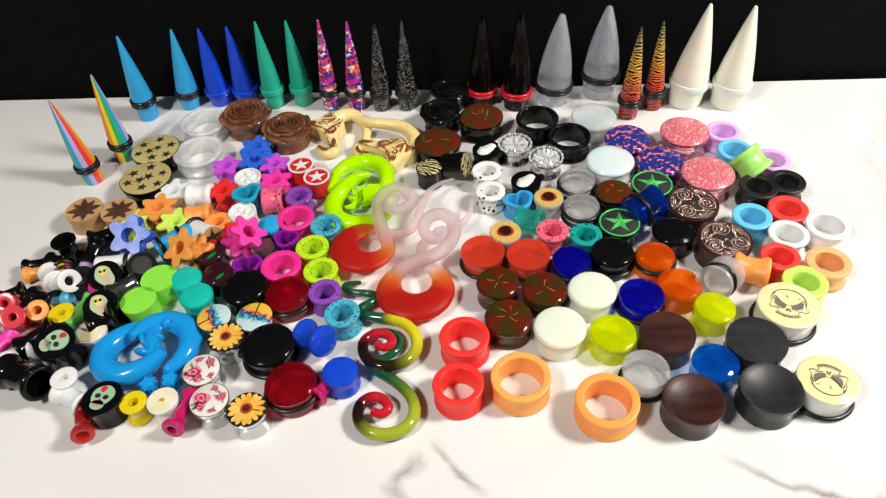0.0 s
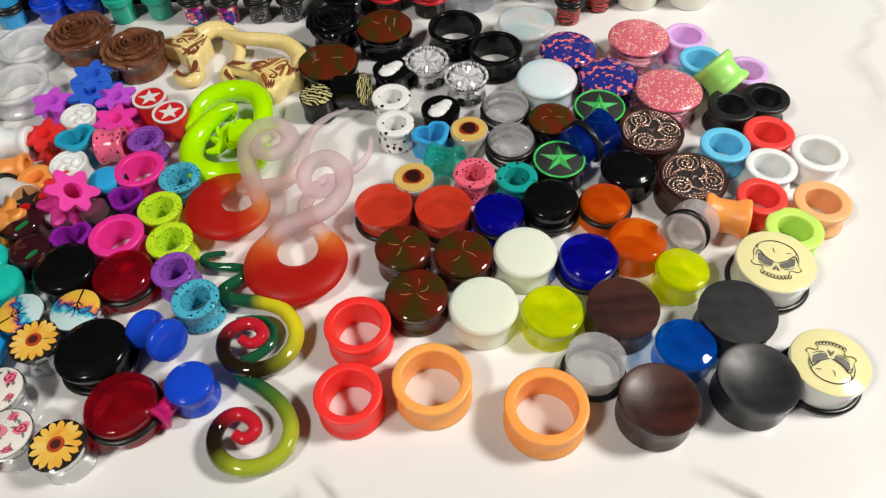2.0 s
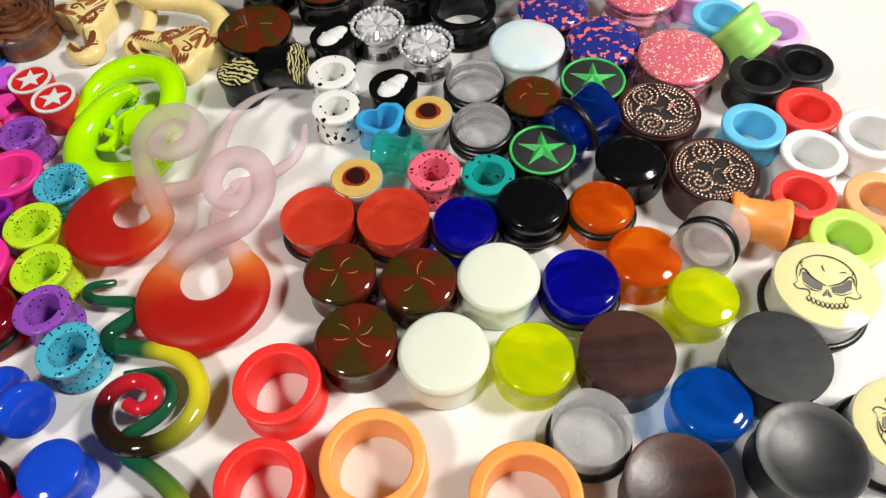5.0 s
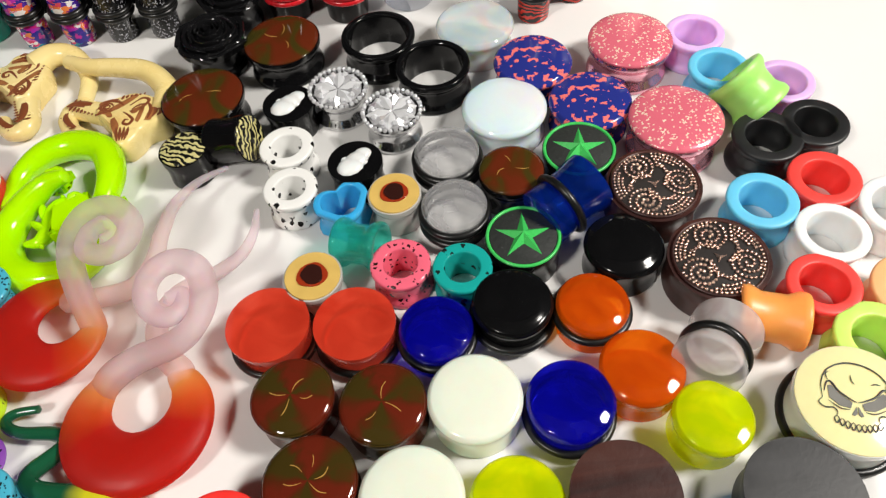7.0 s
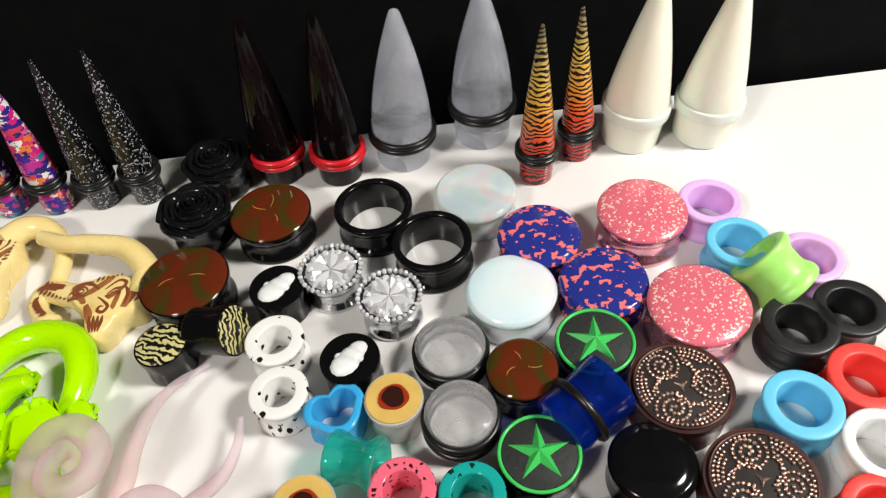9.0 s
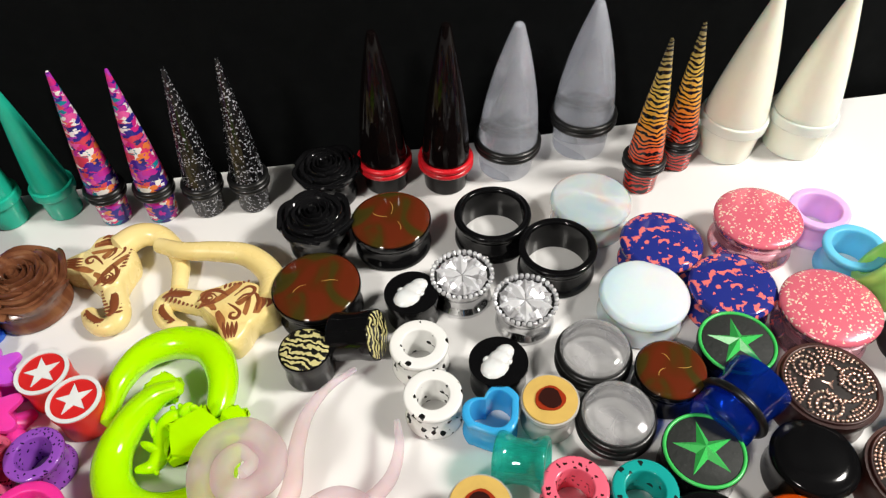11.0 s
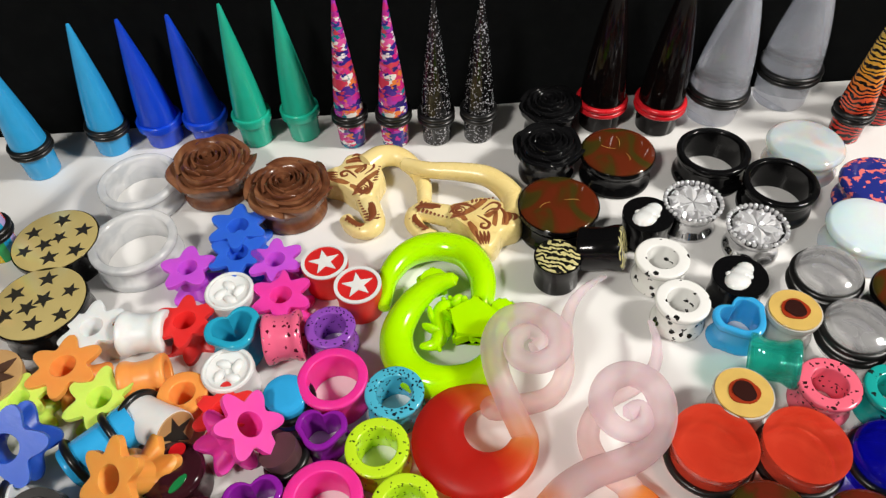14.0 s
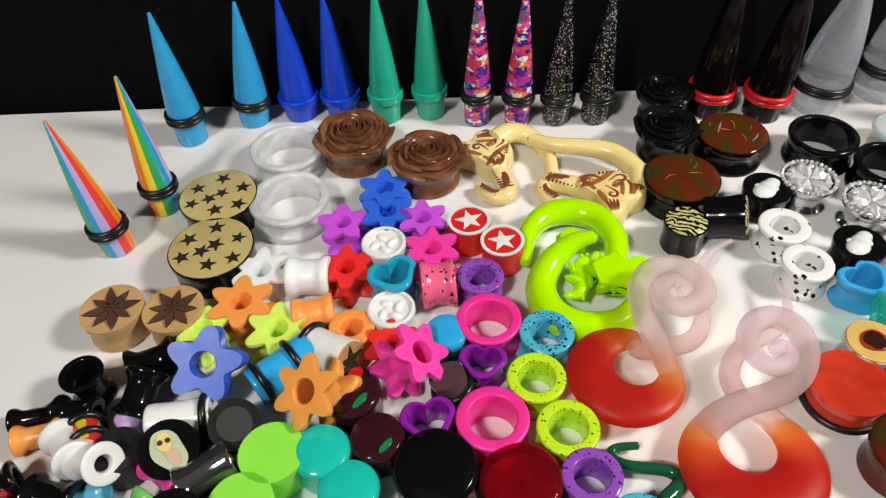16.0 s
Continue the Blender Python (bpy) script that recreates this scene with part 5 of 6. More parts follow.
# ---- front left ----
FRESH_GREEN = plastic((0.27, 0.75, 0.07), 0.3, 0.0, 0.2)
plug(-0.119, 0.3006, 0.0176, 0.0117, FRESH_GREEN, "bright green plug with a flat face", group="green plugs", flare=0.95, base=False)
plug(-0.1254, 0.287, 0.0168, 0.0117, FRESH_GREEN, "bright green plug with a flat face", group="green plugs", flare=0.95, base=False)
TURQ = plastic((0.01, 0.48, 0.4), 0.1)
plug(-0.1063, 0.3006, 0.0159, 0.0112, TURQ, "glossy turquoise plug with a domed face", group="turquoise plugs", dome=0.001)
plug(-0.0987, 0.2897, 0.0161, 0.0107, TURQ, "glossy turquoise plug with a domed face", group="turquoise plugs", dome=0.001)
plug(-0.0762, 0.2935, 0.0226, 0.0112, BLACK, "glossy black plug with a domed face", group="black plugs", dome=0.0012)
plug(-0.0589, 0.2576, 0.0242, 0.0117, BLACK, "glossy black plug with a domed face", group="black plugs", dome=0.0015, ring=(0.25,), flare=0.94)
plug(-0.0547, 0.2882, 0.0213, 0.0112, WINE_A, "dark red see-through plug with an o-ring", group="wine plugs", dome=0.001, ring=(0.55,), flare=0.95)
plug(-0.046, 0.2368, 0.0223, 0.0117, WINE_A, "dark red see-through plug with an o-ring", group="wine plugs", dome=0.001, ring=(0.55,), flare=0.95)
COBALT = plastic((0.008, 0.06, 0.58), 0.1)
plug(-0.0256, 0.2421, 0.0159, 0.0107, COBALT, "cobalt-blue acrylic plug with a domed face", group="cobalt plugs", dome=0.001, flare=0.84)
qx, qy, qd = -0.0392, 0.2618, 0.0147
plug(qx, qy, qd, 0.015, COBALT, "cobalt-blue acrylic plug lying on its side", group="cobalt plugs", dome=0.001, flare=0.74, m=lying(qx, qy, qd, 0.014, -38, 74))


def sunflower_plug(x, y, d, h, turn, seed):
    ob = plug(x, y, d, h, STEEL, "steel plug with a printed yellow sunflower", group="sunflower plugs", flare=0.84)
    face = face_disc(ob, d * 0.97, h + 0.0004, plastic((0.02, 0.015, 0.012), 0.1), "black face")
    rnd = random.Random(seed)
    for k in range(16):
        a = radians(turn + k * 22.5 + rnd.uniform(-3, 3))
        s = d / 2
        pts = [(0.2, 0.05), (0.55, 0.13), (0.82, 0.12), (0.95, 0.0), (0.82, -0.12), (0.55, -0.13), (0.2, -0.05)]
        part("petal", plate([(s * (u * math.cos(a) - v * math.sin(a)), s * (u * math.sin(a) + v * math.cos(a))) for u, v in pts], h + 0.0006 + 0.00004 * (k % 3)), SUN_YELLOW, face)
    part("flower_ring", plate(oval(d * 0.15, d * 0.15), h + 0.0009), plastic((0.45, 0.06, 0.02), 0.2), face)
    part("flower_centre", plate(oval(d * 0.09, d * 0.09), h + 0.0011), plastic((0.08, 0.02, 0.015), 0.2), face)


SUN_YELLOW = patterned([(0.3, (0.75, 0.3, 0.03)), (0.5, (0.8, 0.48, 0.08)), (0.7, (0.82, 0.6, 0.2))], 150, 3, 0.4, 0.1, (1, 1, 1), "LINEAR")
sunflower_plug(-0.0624, 0.2249, 0.0167, 0.0107, 0, 1)
sunflower_plug(-0.0787, 0.263, 0.0167, 0.0107, 10, 2)
PORCELAIN = patterned([(0.0, (0.74, 0.71, 0.66)), (0.6, (0.8, 0.78, 0.74)), (0.66, (0.5, 0.54, 0.5)), (0.69, (0.8, 0.78, 0.74))], 380, 3, 0.8, 0.1)
ROSE_PINK, ROSE_RED, ROSE_LEAF = plastic((0.72, 0.25, 0.32), 0.12, vary=0.3), plastic((0.45, 0.03, 0.09), 0.12, vary=0.3), plastic((0.2, 0.26, 0.2), 0.12, vary=0.3)
TREE_PRINT = washed_print([(0.02, (0.8, 0.5, 0.06)), (0.26, (0.8, 0.3, 0.08)), (0.38, (0.12, 0.02, 0.16)), (0.5, (0.02, 0.1, 0.32)), (0.62, (0.03, 0.4, 0.52)), (0.85, (0.5, 0.66, 0.68))], 0.005)


def rose_print_plug(x, y, d, h, turn, seed):
    """A steel plug whose white face carries small roses and leaves."""
    ob = plug(x, y, d, h, STEEL, "steel plug printed with small pink roses", group="printed steel plugs", flare=0.84, m=stand(x, y, turn))
    face = face_disc(ob, d * 0.96, h + 0.0004, PORCELAIN, "glossy white printed face")
    rnd = random.Random(seed)
    for u, v, q in ((-0.2, -0.02, 0.2), (-0.12, -0.24, 0.13), (0.27, 0.14, 0.13), (0.0, 0.33, 0.09), (0.22, -0.28, 0.08)):
        c = (u * d, v * d)
        for k, share in enumerate((1.0, 0.74, 0.5, 0.26)):
            part("rose_petals" if k == 0 else "rose_ring", plate(wavy(d * q * share, 0.16, 22, rnd.randint(1, 99), c), h + 0.0006 + 0.0001 * k), (ROSE_PINK, ROSE_RED)[k % 2], face)
        for k in range(3):
            a = rnd.uniform(0, 6.28)
            part("leaf", plate(wavy(d * q * 0.4, 0.2, 12, k + 3, (c[0] + d * q * 1.15 * math.cos(a), c[1] + d * q * 1.15 * math.sin(a)), math.degrees(a), 0.5), h + 0.0006), ROSE_LEAF, face)


def tree_print_plug(x, y, d, h, turn):
    """A steel plug with a bare tree over bands of watercolour."""
    ob = plug(x, y, d, h, STEEL, "steel plug with a colourful tree print", group="printed steel plugs", flare=0.84, m=stand(x, y, turn))
    face = face_disc(ob, d * 0.96, h + 0.0004, TREE_PRINT, "glossy watercolour face")
    s = d / 2
    for k, pts in enumerate((((-0.9, -0.15), (-0.5, -0.08), (-0.15, 0.0), (0.1, 0.02)), ((-0.35, -0.05), (-0.2, 0.3), (-0.25, 0.6)), ((-0.2, 0.0), (0.1, 0.3), (0.12, 0.55)), ((-0.3, -0.05), (-0.1, -0.35), (-0.2, -0.65)), ((-0.05, 0.0), (0.2, -0.2), (0.4, -0.24)), ((-0.05, 0.02), (0.25, 0.1), (0.45, 0.08)))):
        part("branch", tube(smooth_path([(u * s, v * s, h + 0.0006) for u, v in pts], 5), lambda t: (0.0003 if k == 0 else 0.00018) * (1.1 - t), 6, 0.4), BLACK, face)


rose_print_plug(-0.0861, 0.2457, 0.0166, 0.0107, 20, 1)
rose_print_plug(-0.0793, 0.2303, 0.0167, 0.0107, -15, 2)
tree_print_plug(-0.0866, 0.2748, 0.0161, 0.0107, 25)
tree_print_plug(-0.0678, 0.274, 0.0171, 0.0107, -110)


def owl_plug(x, y, d, h, m):
    ob = plug(x, y, d, h, BLACK, "black plug with a printed owl", group="owl plugs", m=m)
    z = h + 0.0004
    part("owl_body", plate(wavy(d * 0.37, 0.06, 24, 7, (0.03 * d, 0), 25, 0.72), z), plastic((0.45, 0.55, 0.36), 0.2), ob, "pale green owl")
    part("owl_wing", plate(wavy(d * 0.16, 0.1, 18, 3, (0.16 * d, 0.06 * d), 25, 0.7), z + 0.0002), plastic((0.6, 0.42, 0.3), 0.2), ob)
    part("owl_face", plate(oval(d * 0.16, d * 0.13, (-0.12 * d, -0.03 * d)), z + 0.0003), plastic((0.75, 0.6, 0.2), 0.2), ob, "yellow owl face")
    for s in (-1, 1):
        part("eye", plate(oval(d * 0.045, d * 0.045, (-0.13 * d, -0.03 * d + s * 0.065 * d)), z + 0.0005), INK, ob)


qx, qy, qd = -0.1467, 0.3046, 0.016
owl_plug(qx, qy, qd, 0.011, lying(qx, qy, qd, 0.011, -70, 18))
qx, qy, qd = -0.1409, 0.2834, 0.0159
owl_plug(qx, qy, qd, 0.014, lying(qx, qy, qd, 0.014, -70, 15))


def sugar_skull_plug(x, y, d, h, m):
    ob = plug(x, y, d, h, BLACK, "black plug with a decorated green sugar skull", group="sugar skull plugs", m=m)
    z = h + 0.0004
    bone = plastic((0.32, 0.5, 0.34), 0.15)
    part("skull", plate(wavy(d * 0.29, 0.03, 24, 2, (0, 0.06 * d)), z), bone, ob, "pale green skull")
    part("jaw", plate(oval(d * 0.18, d * 0.14, (0, -0.22 * d)), z), bone, ob)
    for s in (-1, 1):
        part("eye", plate(oval(d * 0.075, d * 0.065, (s * 0.11 * d, 0.02 * d)), z + 0.0002), INK, ob)
    part("nose", plate([(-0.03 * d, -0.12 * d), (0.03 * d, -0.12 * d), (0, -0.05 * d)], z + 0.0002), INK, ob)
    part("flower", plate(wavy(d * 0.08, 0.12, 16, 6, (-0.06 * d, 0.23 * d)), z + 0.0002), plastic((0.6, 0.03, 0.03), 0.15), ob, "red flower")
    for k in range(5):
        part("tooth", plate([((-0.1 + 0.045 * k) * d, -0.27 * d), ((-0.075 + 0.045 * k) * d, -0.27 * d), ((-0.075 + 0.045 * k) * d, -0.2 * d), ((-0.1 + 0.045 * k) * d, -0.2 * d)], z + 0.0002), plastic((0.7, 0.3, 0.25), 0.2), ob)


qx, qy, qd = -0.1531, 0.2604, 0.0177
sugar_skull_plug(qx, qy, qd, 0.017, lying(qx, qy, qd, 0.017, -60, 12))
qx, qy, qd = -0.1252, 0.2329, 0.0169
sugar_skull_plug(qx, qy, qd, 0.012, stand(qx, qy, -15))


def white_flower_plug(x, y, d, h):
    ob = plug(x, y, d, h, WHITE, "white plug with a pale pressed flower", group="white flower plugs", flare=0.8)
    face = face_disc(ob, d * 0.9, h + 0.0003, PALE_FLOWER, "pale yellow flower face")
    part("flower_centre", plate(wavy(d * 0.07, 0.2, 16, 3), h + 0.0006), plastic((0.5, 0.35, 0.03), 0.3), face)


PALE_FLOWER = patterned([(0.35, (0.78, 0.7, 0.38)), (0.6, (0.8, 0.78, 0.66))], 120, 3, 0.5, 0.15, (1, 1, 1), "LINEAR")
white_flower_plug(-0.1429, 0.2703, 0.014, 0.0107)
white_flower_plug(-0.0994, 0.2311, 0.013, 0.0107)
YELLOW = plastic((0.75, 0.58, 0.01), 0.18)
small_tube(-0.1617, 0.2829, 0.0123, 0.0102, YELLOW, "glossy yellow acrylic tunnel", bore=0.3)
small_tube(-0.1119, 0.2311, 0.0114, 0.0107, YELLOW, "glossy yellow acrylic tunnel", bore=0.35)
small_tube(-0.146, 0.2444, 0.0117, 0.0117, WHITE, "white acrylic tunnel standing up", bore=0.3)
small_tube(-0.142, 0.2373, 0.0117, 0.016, WHITE, "white acrylic tunnel lying on its side", -30)
RED_TUBE, MAGENTA_TUBE = acrylic((0.6, 0.03, 0.03), 0.3), plastic((0.5, 0.012, 0.13), 0.1)
small_tube(-0.1339, 0.2267, 0.0095, 0.022, RED_TUBE, "shiny red flared tunnel on its side", -65, 80, 0.5, 0, 0.62)
small_tube(-0.0912, 0.2278, 0.0095, 0.02, MAGENTA_TUBE, "magenta flared tunnel on its side", -100, 80, 0.4, 0, 0.6)
small_tube(-0.0326, 0.2373, 0.0102, 0.012, MAGENTA_TUBE, "magenta flared tunnel on its side", -120, 85, 0.4, 0, 0.6)
small_tube(-0.1665, 0.2474, 0.0164, 0.022, BLACK, "large glossy black tunnel on its side", -25, 85, 0.7)
small_tube(-0.1684, 0.2693, 0.013, 0.018, BLACK, "glossy black tunnel on its side", 35, 80)
small_tube(-0.1761, 0.2944, 0.0127, 0.014, BLACK, "small glossy black tunnel on its side", -15)
small_tube(-0.1932, 0.2986, 0.0117, 0.012, BLACK, "small glossy black tunnel on its side", 30)
small_tube(-0.1896, 0.291, 0.0109, 0.014, plastic((0.6, 0.03, 0.05), 0.15), "glossy red acrylic tunnel", -80, 40, 0.3)
small_tube(-0.1829, 0.2811, 0.0113, 0.014, plastic((0.6, 0.04, 0.06), 0.15), "glossy red acrylic tunnel", -60, 35, 0.3)
small_tube(-0.184, 0.2861, 0.0103, 0.014, silicone(LILAC), "lilac silicone tunnel on its side", 20)
small_tube(-0.1738, 0.2862, 0.0102, 0.0107, silicone(ORANGE_S), "orange soft silicone tunnel leaning over", -70, 30, 0.4)
small_tube(-0.1728, 0.296, 0.0094, 0.019, plastic((0.1, 0.4, 0.6), 0.2), "light-blue tunnel lying on its side", 5)
small_tube(-0.1544, 0.286, 0.0102, 0.017, plastic((0.15, 0.5, 0.1), 0.2), "green acrylic tunnel lying on its side", 55, 80)
small_tube(-0.1867, 0.2699, 0.0105, 0.014, silicone(PINK_S), "pink silicone tunnel on its side", 60)
small_tube(-0.1783, 0.2611, 0.0113, 0.02, WHITE, "white acrylic tunnel lying on its side", 30)
small_tube(-0.1922, 0.2816, 0.0108, 0.014, WHITE, "white acrylic tunnel lying on its side", 100)
small_tube(-0.1392, 0.2783, 0.0159, 0.013, BLACK, "glossy black tunnel behind the others", 20, 80)

# ---- dragon and moon hangers ----
def dragon(bm, cx, cy, s, turn, z):
    """A small moulded dragon: a bent body with head, wings and tail."""
    m = pose(cx, cy, z, 0, 0, turn)
    spine = [m @ Vector((x * s, y * s, 0)) for x, y in ((-0.9, -0.5), (-0.5, -0.65), (-0.1, -0.35), (0.1, 0.1), (0.4, 0.4), (0.75, 0.35))]
    tube(smooth_path(spine, 5), lambda t: s * (0.1 + 0.2 * math.sin(math.pi * t)), 10, 0.9, bm)
    for x, y, a, b, c in ((0.85, 0.3, 0.24, 0.16, 20), (1.02, 0.2, 0.14, 0.1, -20), (0.05, -0.45, 0.3, 0.14, 60), (0.3, 0.0, 0.22, 0.12, -50), (-0.35, -0.2, 0.36, 0.12, 120), (-0.1, 0.3, 0.3, 0.1, 70)):
        q = m @ Vector((x * s, y * s, 0.1 * s))
        blob(bm, tuple(q), (a * s, b * s, 0.2 * s), turn + c)
    for x, y in ((0.75, 0.55), (0.55, 0.62), (-0.5, -0.85)):
        q = m @ Vector((x * s, y * s, 0))
        blob(bm, tuple(q), (0.08 * s, 0.12 * s, 0.1 * s), turn)
    return bm


def star_lump(cx, cy, r, turn, z, thick):
    bm = bmesh.new()
    pts = star_points(5, r, r * 0.5, (cx, cy), turn)
    top = [bm.verts.new((x, y, z + thick / 2)) for x, y in pts]
    low = [bm.verts.new((x, y, z - thick / 2)) for x, y in pts]
    bm.faces.new(top), bm.faces.new(low[::-1])
    for k in range(10):
        bm.faces.new((low[k], low[(k + 1) % 10], top[(k + 1) % 10], top[k]))
    bmesh.ops.bevel(bm, geom=bm.edges[:], offset=thick * 0.2, segments=2, affect="EDGES")
    return bm


ACID = plastic((0.42, 0.82, 0.0), 0.1, 0.0, 0.15, vary=0.05)


def drawn_crescent(points, thick, ends=0.15):
    """A horn drawn through a few points, thickest in its middle."""
    return tube(smooth_path(points, 6), lambda t: thick * (ends + (1 - ends) * math.sin(math.pi * (0.06 + 0.86 * min(1, max(0, t)))) ** 0.75), 16)


ob = thing("moon_hanger", pose(0, 0, 0), "acid-green crescent moon hanger lying under another", "ear hanger", "moon hangers")
part("crescent", drawn_crescent(((-0.0425, 0.3665, 0.005), (-0.0405, 0.378, 0.0055), (-0.034, 0.3862, 0.006), (-0.0245, 0.3885, 0.006), (-0.0155, 0.3845, 0.006), (-0.0115, 0.375, 0.006), (-0.0125, 0.365, 0.005), (-0.017, 0.357, 0.004)), 0.0049), ACID, ob)
part("star", star_lump(-0.0265, 0.371, 0.0062, 20, 0.009, 0.0045), ACID, ob, "moulded star")
ob = thing("moon_hanger", pose(0, 0, 0), "acid-green crescent moon hanger with a dragon and stars", "ear hanger", "moon hangers")
part("crescent", drawn_crescent(((-0.0205, 0.3672, 0.0145), (-0.0275, 0.3672, 0.012), (-0.035, 0.3625, 0.0085), (-0.0395, 0.354, 0.006), (-0.0375, 0.3445, 0.0052), (-0.03, 0.3385, 0.0052), (-0.019, 0.3385, 0.0052), (-0.011, 0.345, 0.0055), (-0.0085, 0.354, 0.0065)), 0.0052), ACID, ob)
part("dragon", dragon(bmesh.new(), -0.0265, 0.3575, 0.0098, 25, 0.0075), ACID, ob, "moulded dragon figure")
part("star", star_lump(-0.0165, 0.3535, 0.0098, 78, 0.0105, 0.0055), ACID, ob, "large moulded star")
part("star", star_lump(-0.0075, 0.3575, 0.0052, 30, 0.0085, 0.0045), ACID, ob, "small moulded star")
AZURE = plastic((0.01, 0.3, 0.72), 0.14, 0.0, 0.15, vary=0.05)
ob = thing("moon_hanger", pose(0, 0, 0), "bright blue crescent moon hanger with a dragon", "ear hanger", "moon hangers")
part("crescent", drawn_crescent(((-0.106, 0.2568, 0.0105), (-0.1135, 0.2502, 0.008), (-0.1235, 0.2478, 0.0062), (-0.1325, 0.2525, 0.0058), (-0.135, 0.2622, 0.0058), (-0.1285, 0.2712, 0.0056), (-0.1165, 0.277, 0.0052)), 0.006, 0.25), AZURE, ob)
part("dragon", dragon(bmesh.new(), -0.1135, 0.2625, 0.0138, 45, 0.0085), AZURE, ob, "moulded dragon figure")
part("star", star_lump(-0.11, 0.2425, 0.005, 10, 0.005, 0.006), AZURE, ob, "moulded star")
part("star", star_lump(-0.1005, 0.2442, 0.0052, 50, 0.005, 0.006), AZURE, ob, "moulded star")
ob = thing("moon_hanger", pose(0, 0, 0), "bright blue crescent moon hanger locked into another", "ear hanger", "moon hangers")
part("crescent", drawn_crescent(((-0.123, 0.2665, 0.0098), (-0.1165, 0.2738, 0.009), (-0.1075, 0.2765, 0.0068), (-0.1, 0.2725, 0.0058), (-0.0965, 0.264, 0.0055), (-0.0985, 0.2555, 0.0055), (-0.104, 0.2495, 0.0055)), 0.0056, 0.2), AZURE, ob)

# ---- drawn glass hangers ----
SNAKE = along_ramp([(0, (0.6, 0.015, 0.03)), (0.2, (0.55, 0.015, 0.03)), (0.28, (0.012, 0.006, 0.006)), (0.34, (0.02, 0.015, 0.005)), (0.4, (0.35, 0.42, 0.03)), (0.53, (0.4, 0.45, 0.03)), (0.6, (0.1, 0.2, 0.02)), (0.66, GREEN_GLASS_DARK), (1.0, GREEN_GLASS_DARK)], 0.05, 0.1)
SNAKE_YELLOW = along_ramp([(0, (0.6, 0.015, 0.03)), (0.17, (0.55, 0.015, 0.03)), (0.24, (0.012, 0.006, 0.006)), (0.35, (0.02, 0.015, 0.005)), (0.4, (0.4, 0.42, 0.03)), (0.45, (0.75, 0.65, 0.02)), (0.53, (0.65, 0.6, 0.02)), (0.56, GREEN_GLASS_DARK), (1.0, GREEN_GLASS_DARK)], 0.05, 0.1)


def snake_hanger(path, material, label):
    """A spiral of drawn glass that runs out into a thin tail."""
    line = smooth_path(path, 8)
    for _ in range(14):
        line = [line[0]] + [(a + b + c) / 3 for a, b, c in zip(line, line[1:], line[2:])] + [line[-1]]
    solo("spiral_hanger", tube(line, lambda t: 0.0011 + 0.0016 * math.sin(math.pi * min(1, 0.15 + t * 0.85)) ** 1.1, 12), material, pose(0, 0, 0), label, "ear hanger", "glass spiral hangers")


snake_hanger(((-0.0111, 0.2258, 0.004), (-0.008, 0.2235, 0.004), (-0.0039, 0.2273, 0.004), (-0.0093, 0.2328, 0.004), (-0.0152, 0.2313, 0.004), (-0.018, 0.2249, 0.004), (-0.0143, 0.217, 0.004), (-0.0054, 0.2139, 0.004), (0.0042, 0.2177, 0.004), (0.0066, 0.2271, 0.004), (0.0023, 0.2354, 0.004), (-0.0049, 0.2418, 0.004), (-0.0124, 0.2473, 0.003), (-0.012, 0.2514, 0.003), (-0.0038, 0.255, 0.003), (-0.0007, 0.2613, 0.003), (-0.005, 0.2684, 0.003), (-0.0144, 0.2685, 0.003)), SNAKE, "drawn glass spiral in red, black and green")
snake_hanger(((-0.0114, 0.2589, 0.006), (-0.0074, 0.2561, 0.006), (-0.0034, 0.26, 0.006), (-0.0087, 0.2655, 0.006), (-0.0168, 0.2622, 0.006), (-0.0171, 0.2535, 0.006), (-0.0108, 0.2471, 0.006), (-0.0007, 0.2466, 0.006), (0.0065, 0.2542, 0.005), (0.0065, 0.2637, 0.005), (-0.0005, 0.2722, 0.005), (-0.0111, 0.2753, 0.004), (-0.0188, 0.2774, 0.004), (-0.0206, 0.2812, 0.004), (-0.0155, 0.2846, 0.004), (-0.0124, 0.2884, 0.003), (-0.0161, 0.2917, 0.003), (-0.0246, 0.2925, 0.003), (-0.0297, 0.2957, 0.003), (-0.0282, 0.2987, 0.003), (-0.0215, 0.2987, 0.003)), SNAKE_YELLOW, "drawn glass spiral in red, black, yellow and green")

FROSTED = (0.98, 0.88, 0.93)
FIRE = along_ramp([(0, FROSTED), (0.29, (0.88, 0.76, 0.78)), (0.325, (0.9, 0.42, 0.12)), (0.36, (0.86, 0.16, 0.03)), (0.41, (0.72, 0.03, 0.018)), (0.61, (0.72, 0.03, 0.018)), (0.66, (0.88, 0.2, 0.03)), (0.695, (0.92, 0.42, 0.08)), (0.73, (0.9, 0.72, 0.68)), (1, FROSTED)], 0.4, 0.1, 0.3,
                  [(0.0, 0.6), (0.29, 0.6), (0.4, 0.2), (0.62, 0.2), (0.7, 0.44), (0.75, 0.58), (1, 0.62)])


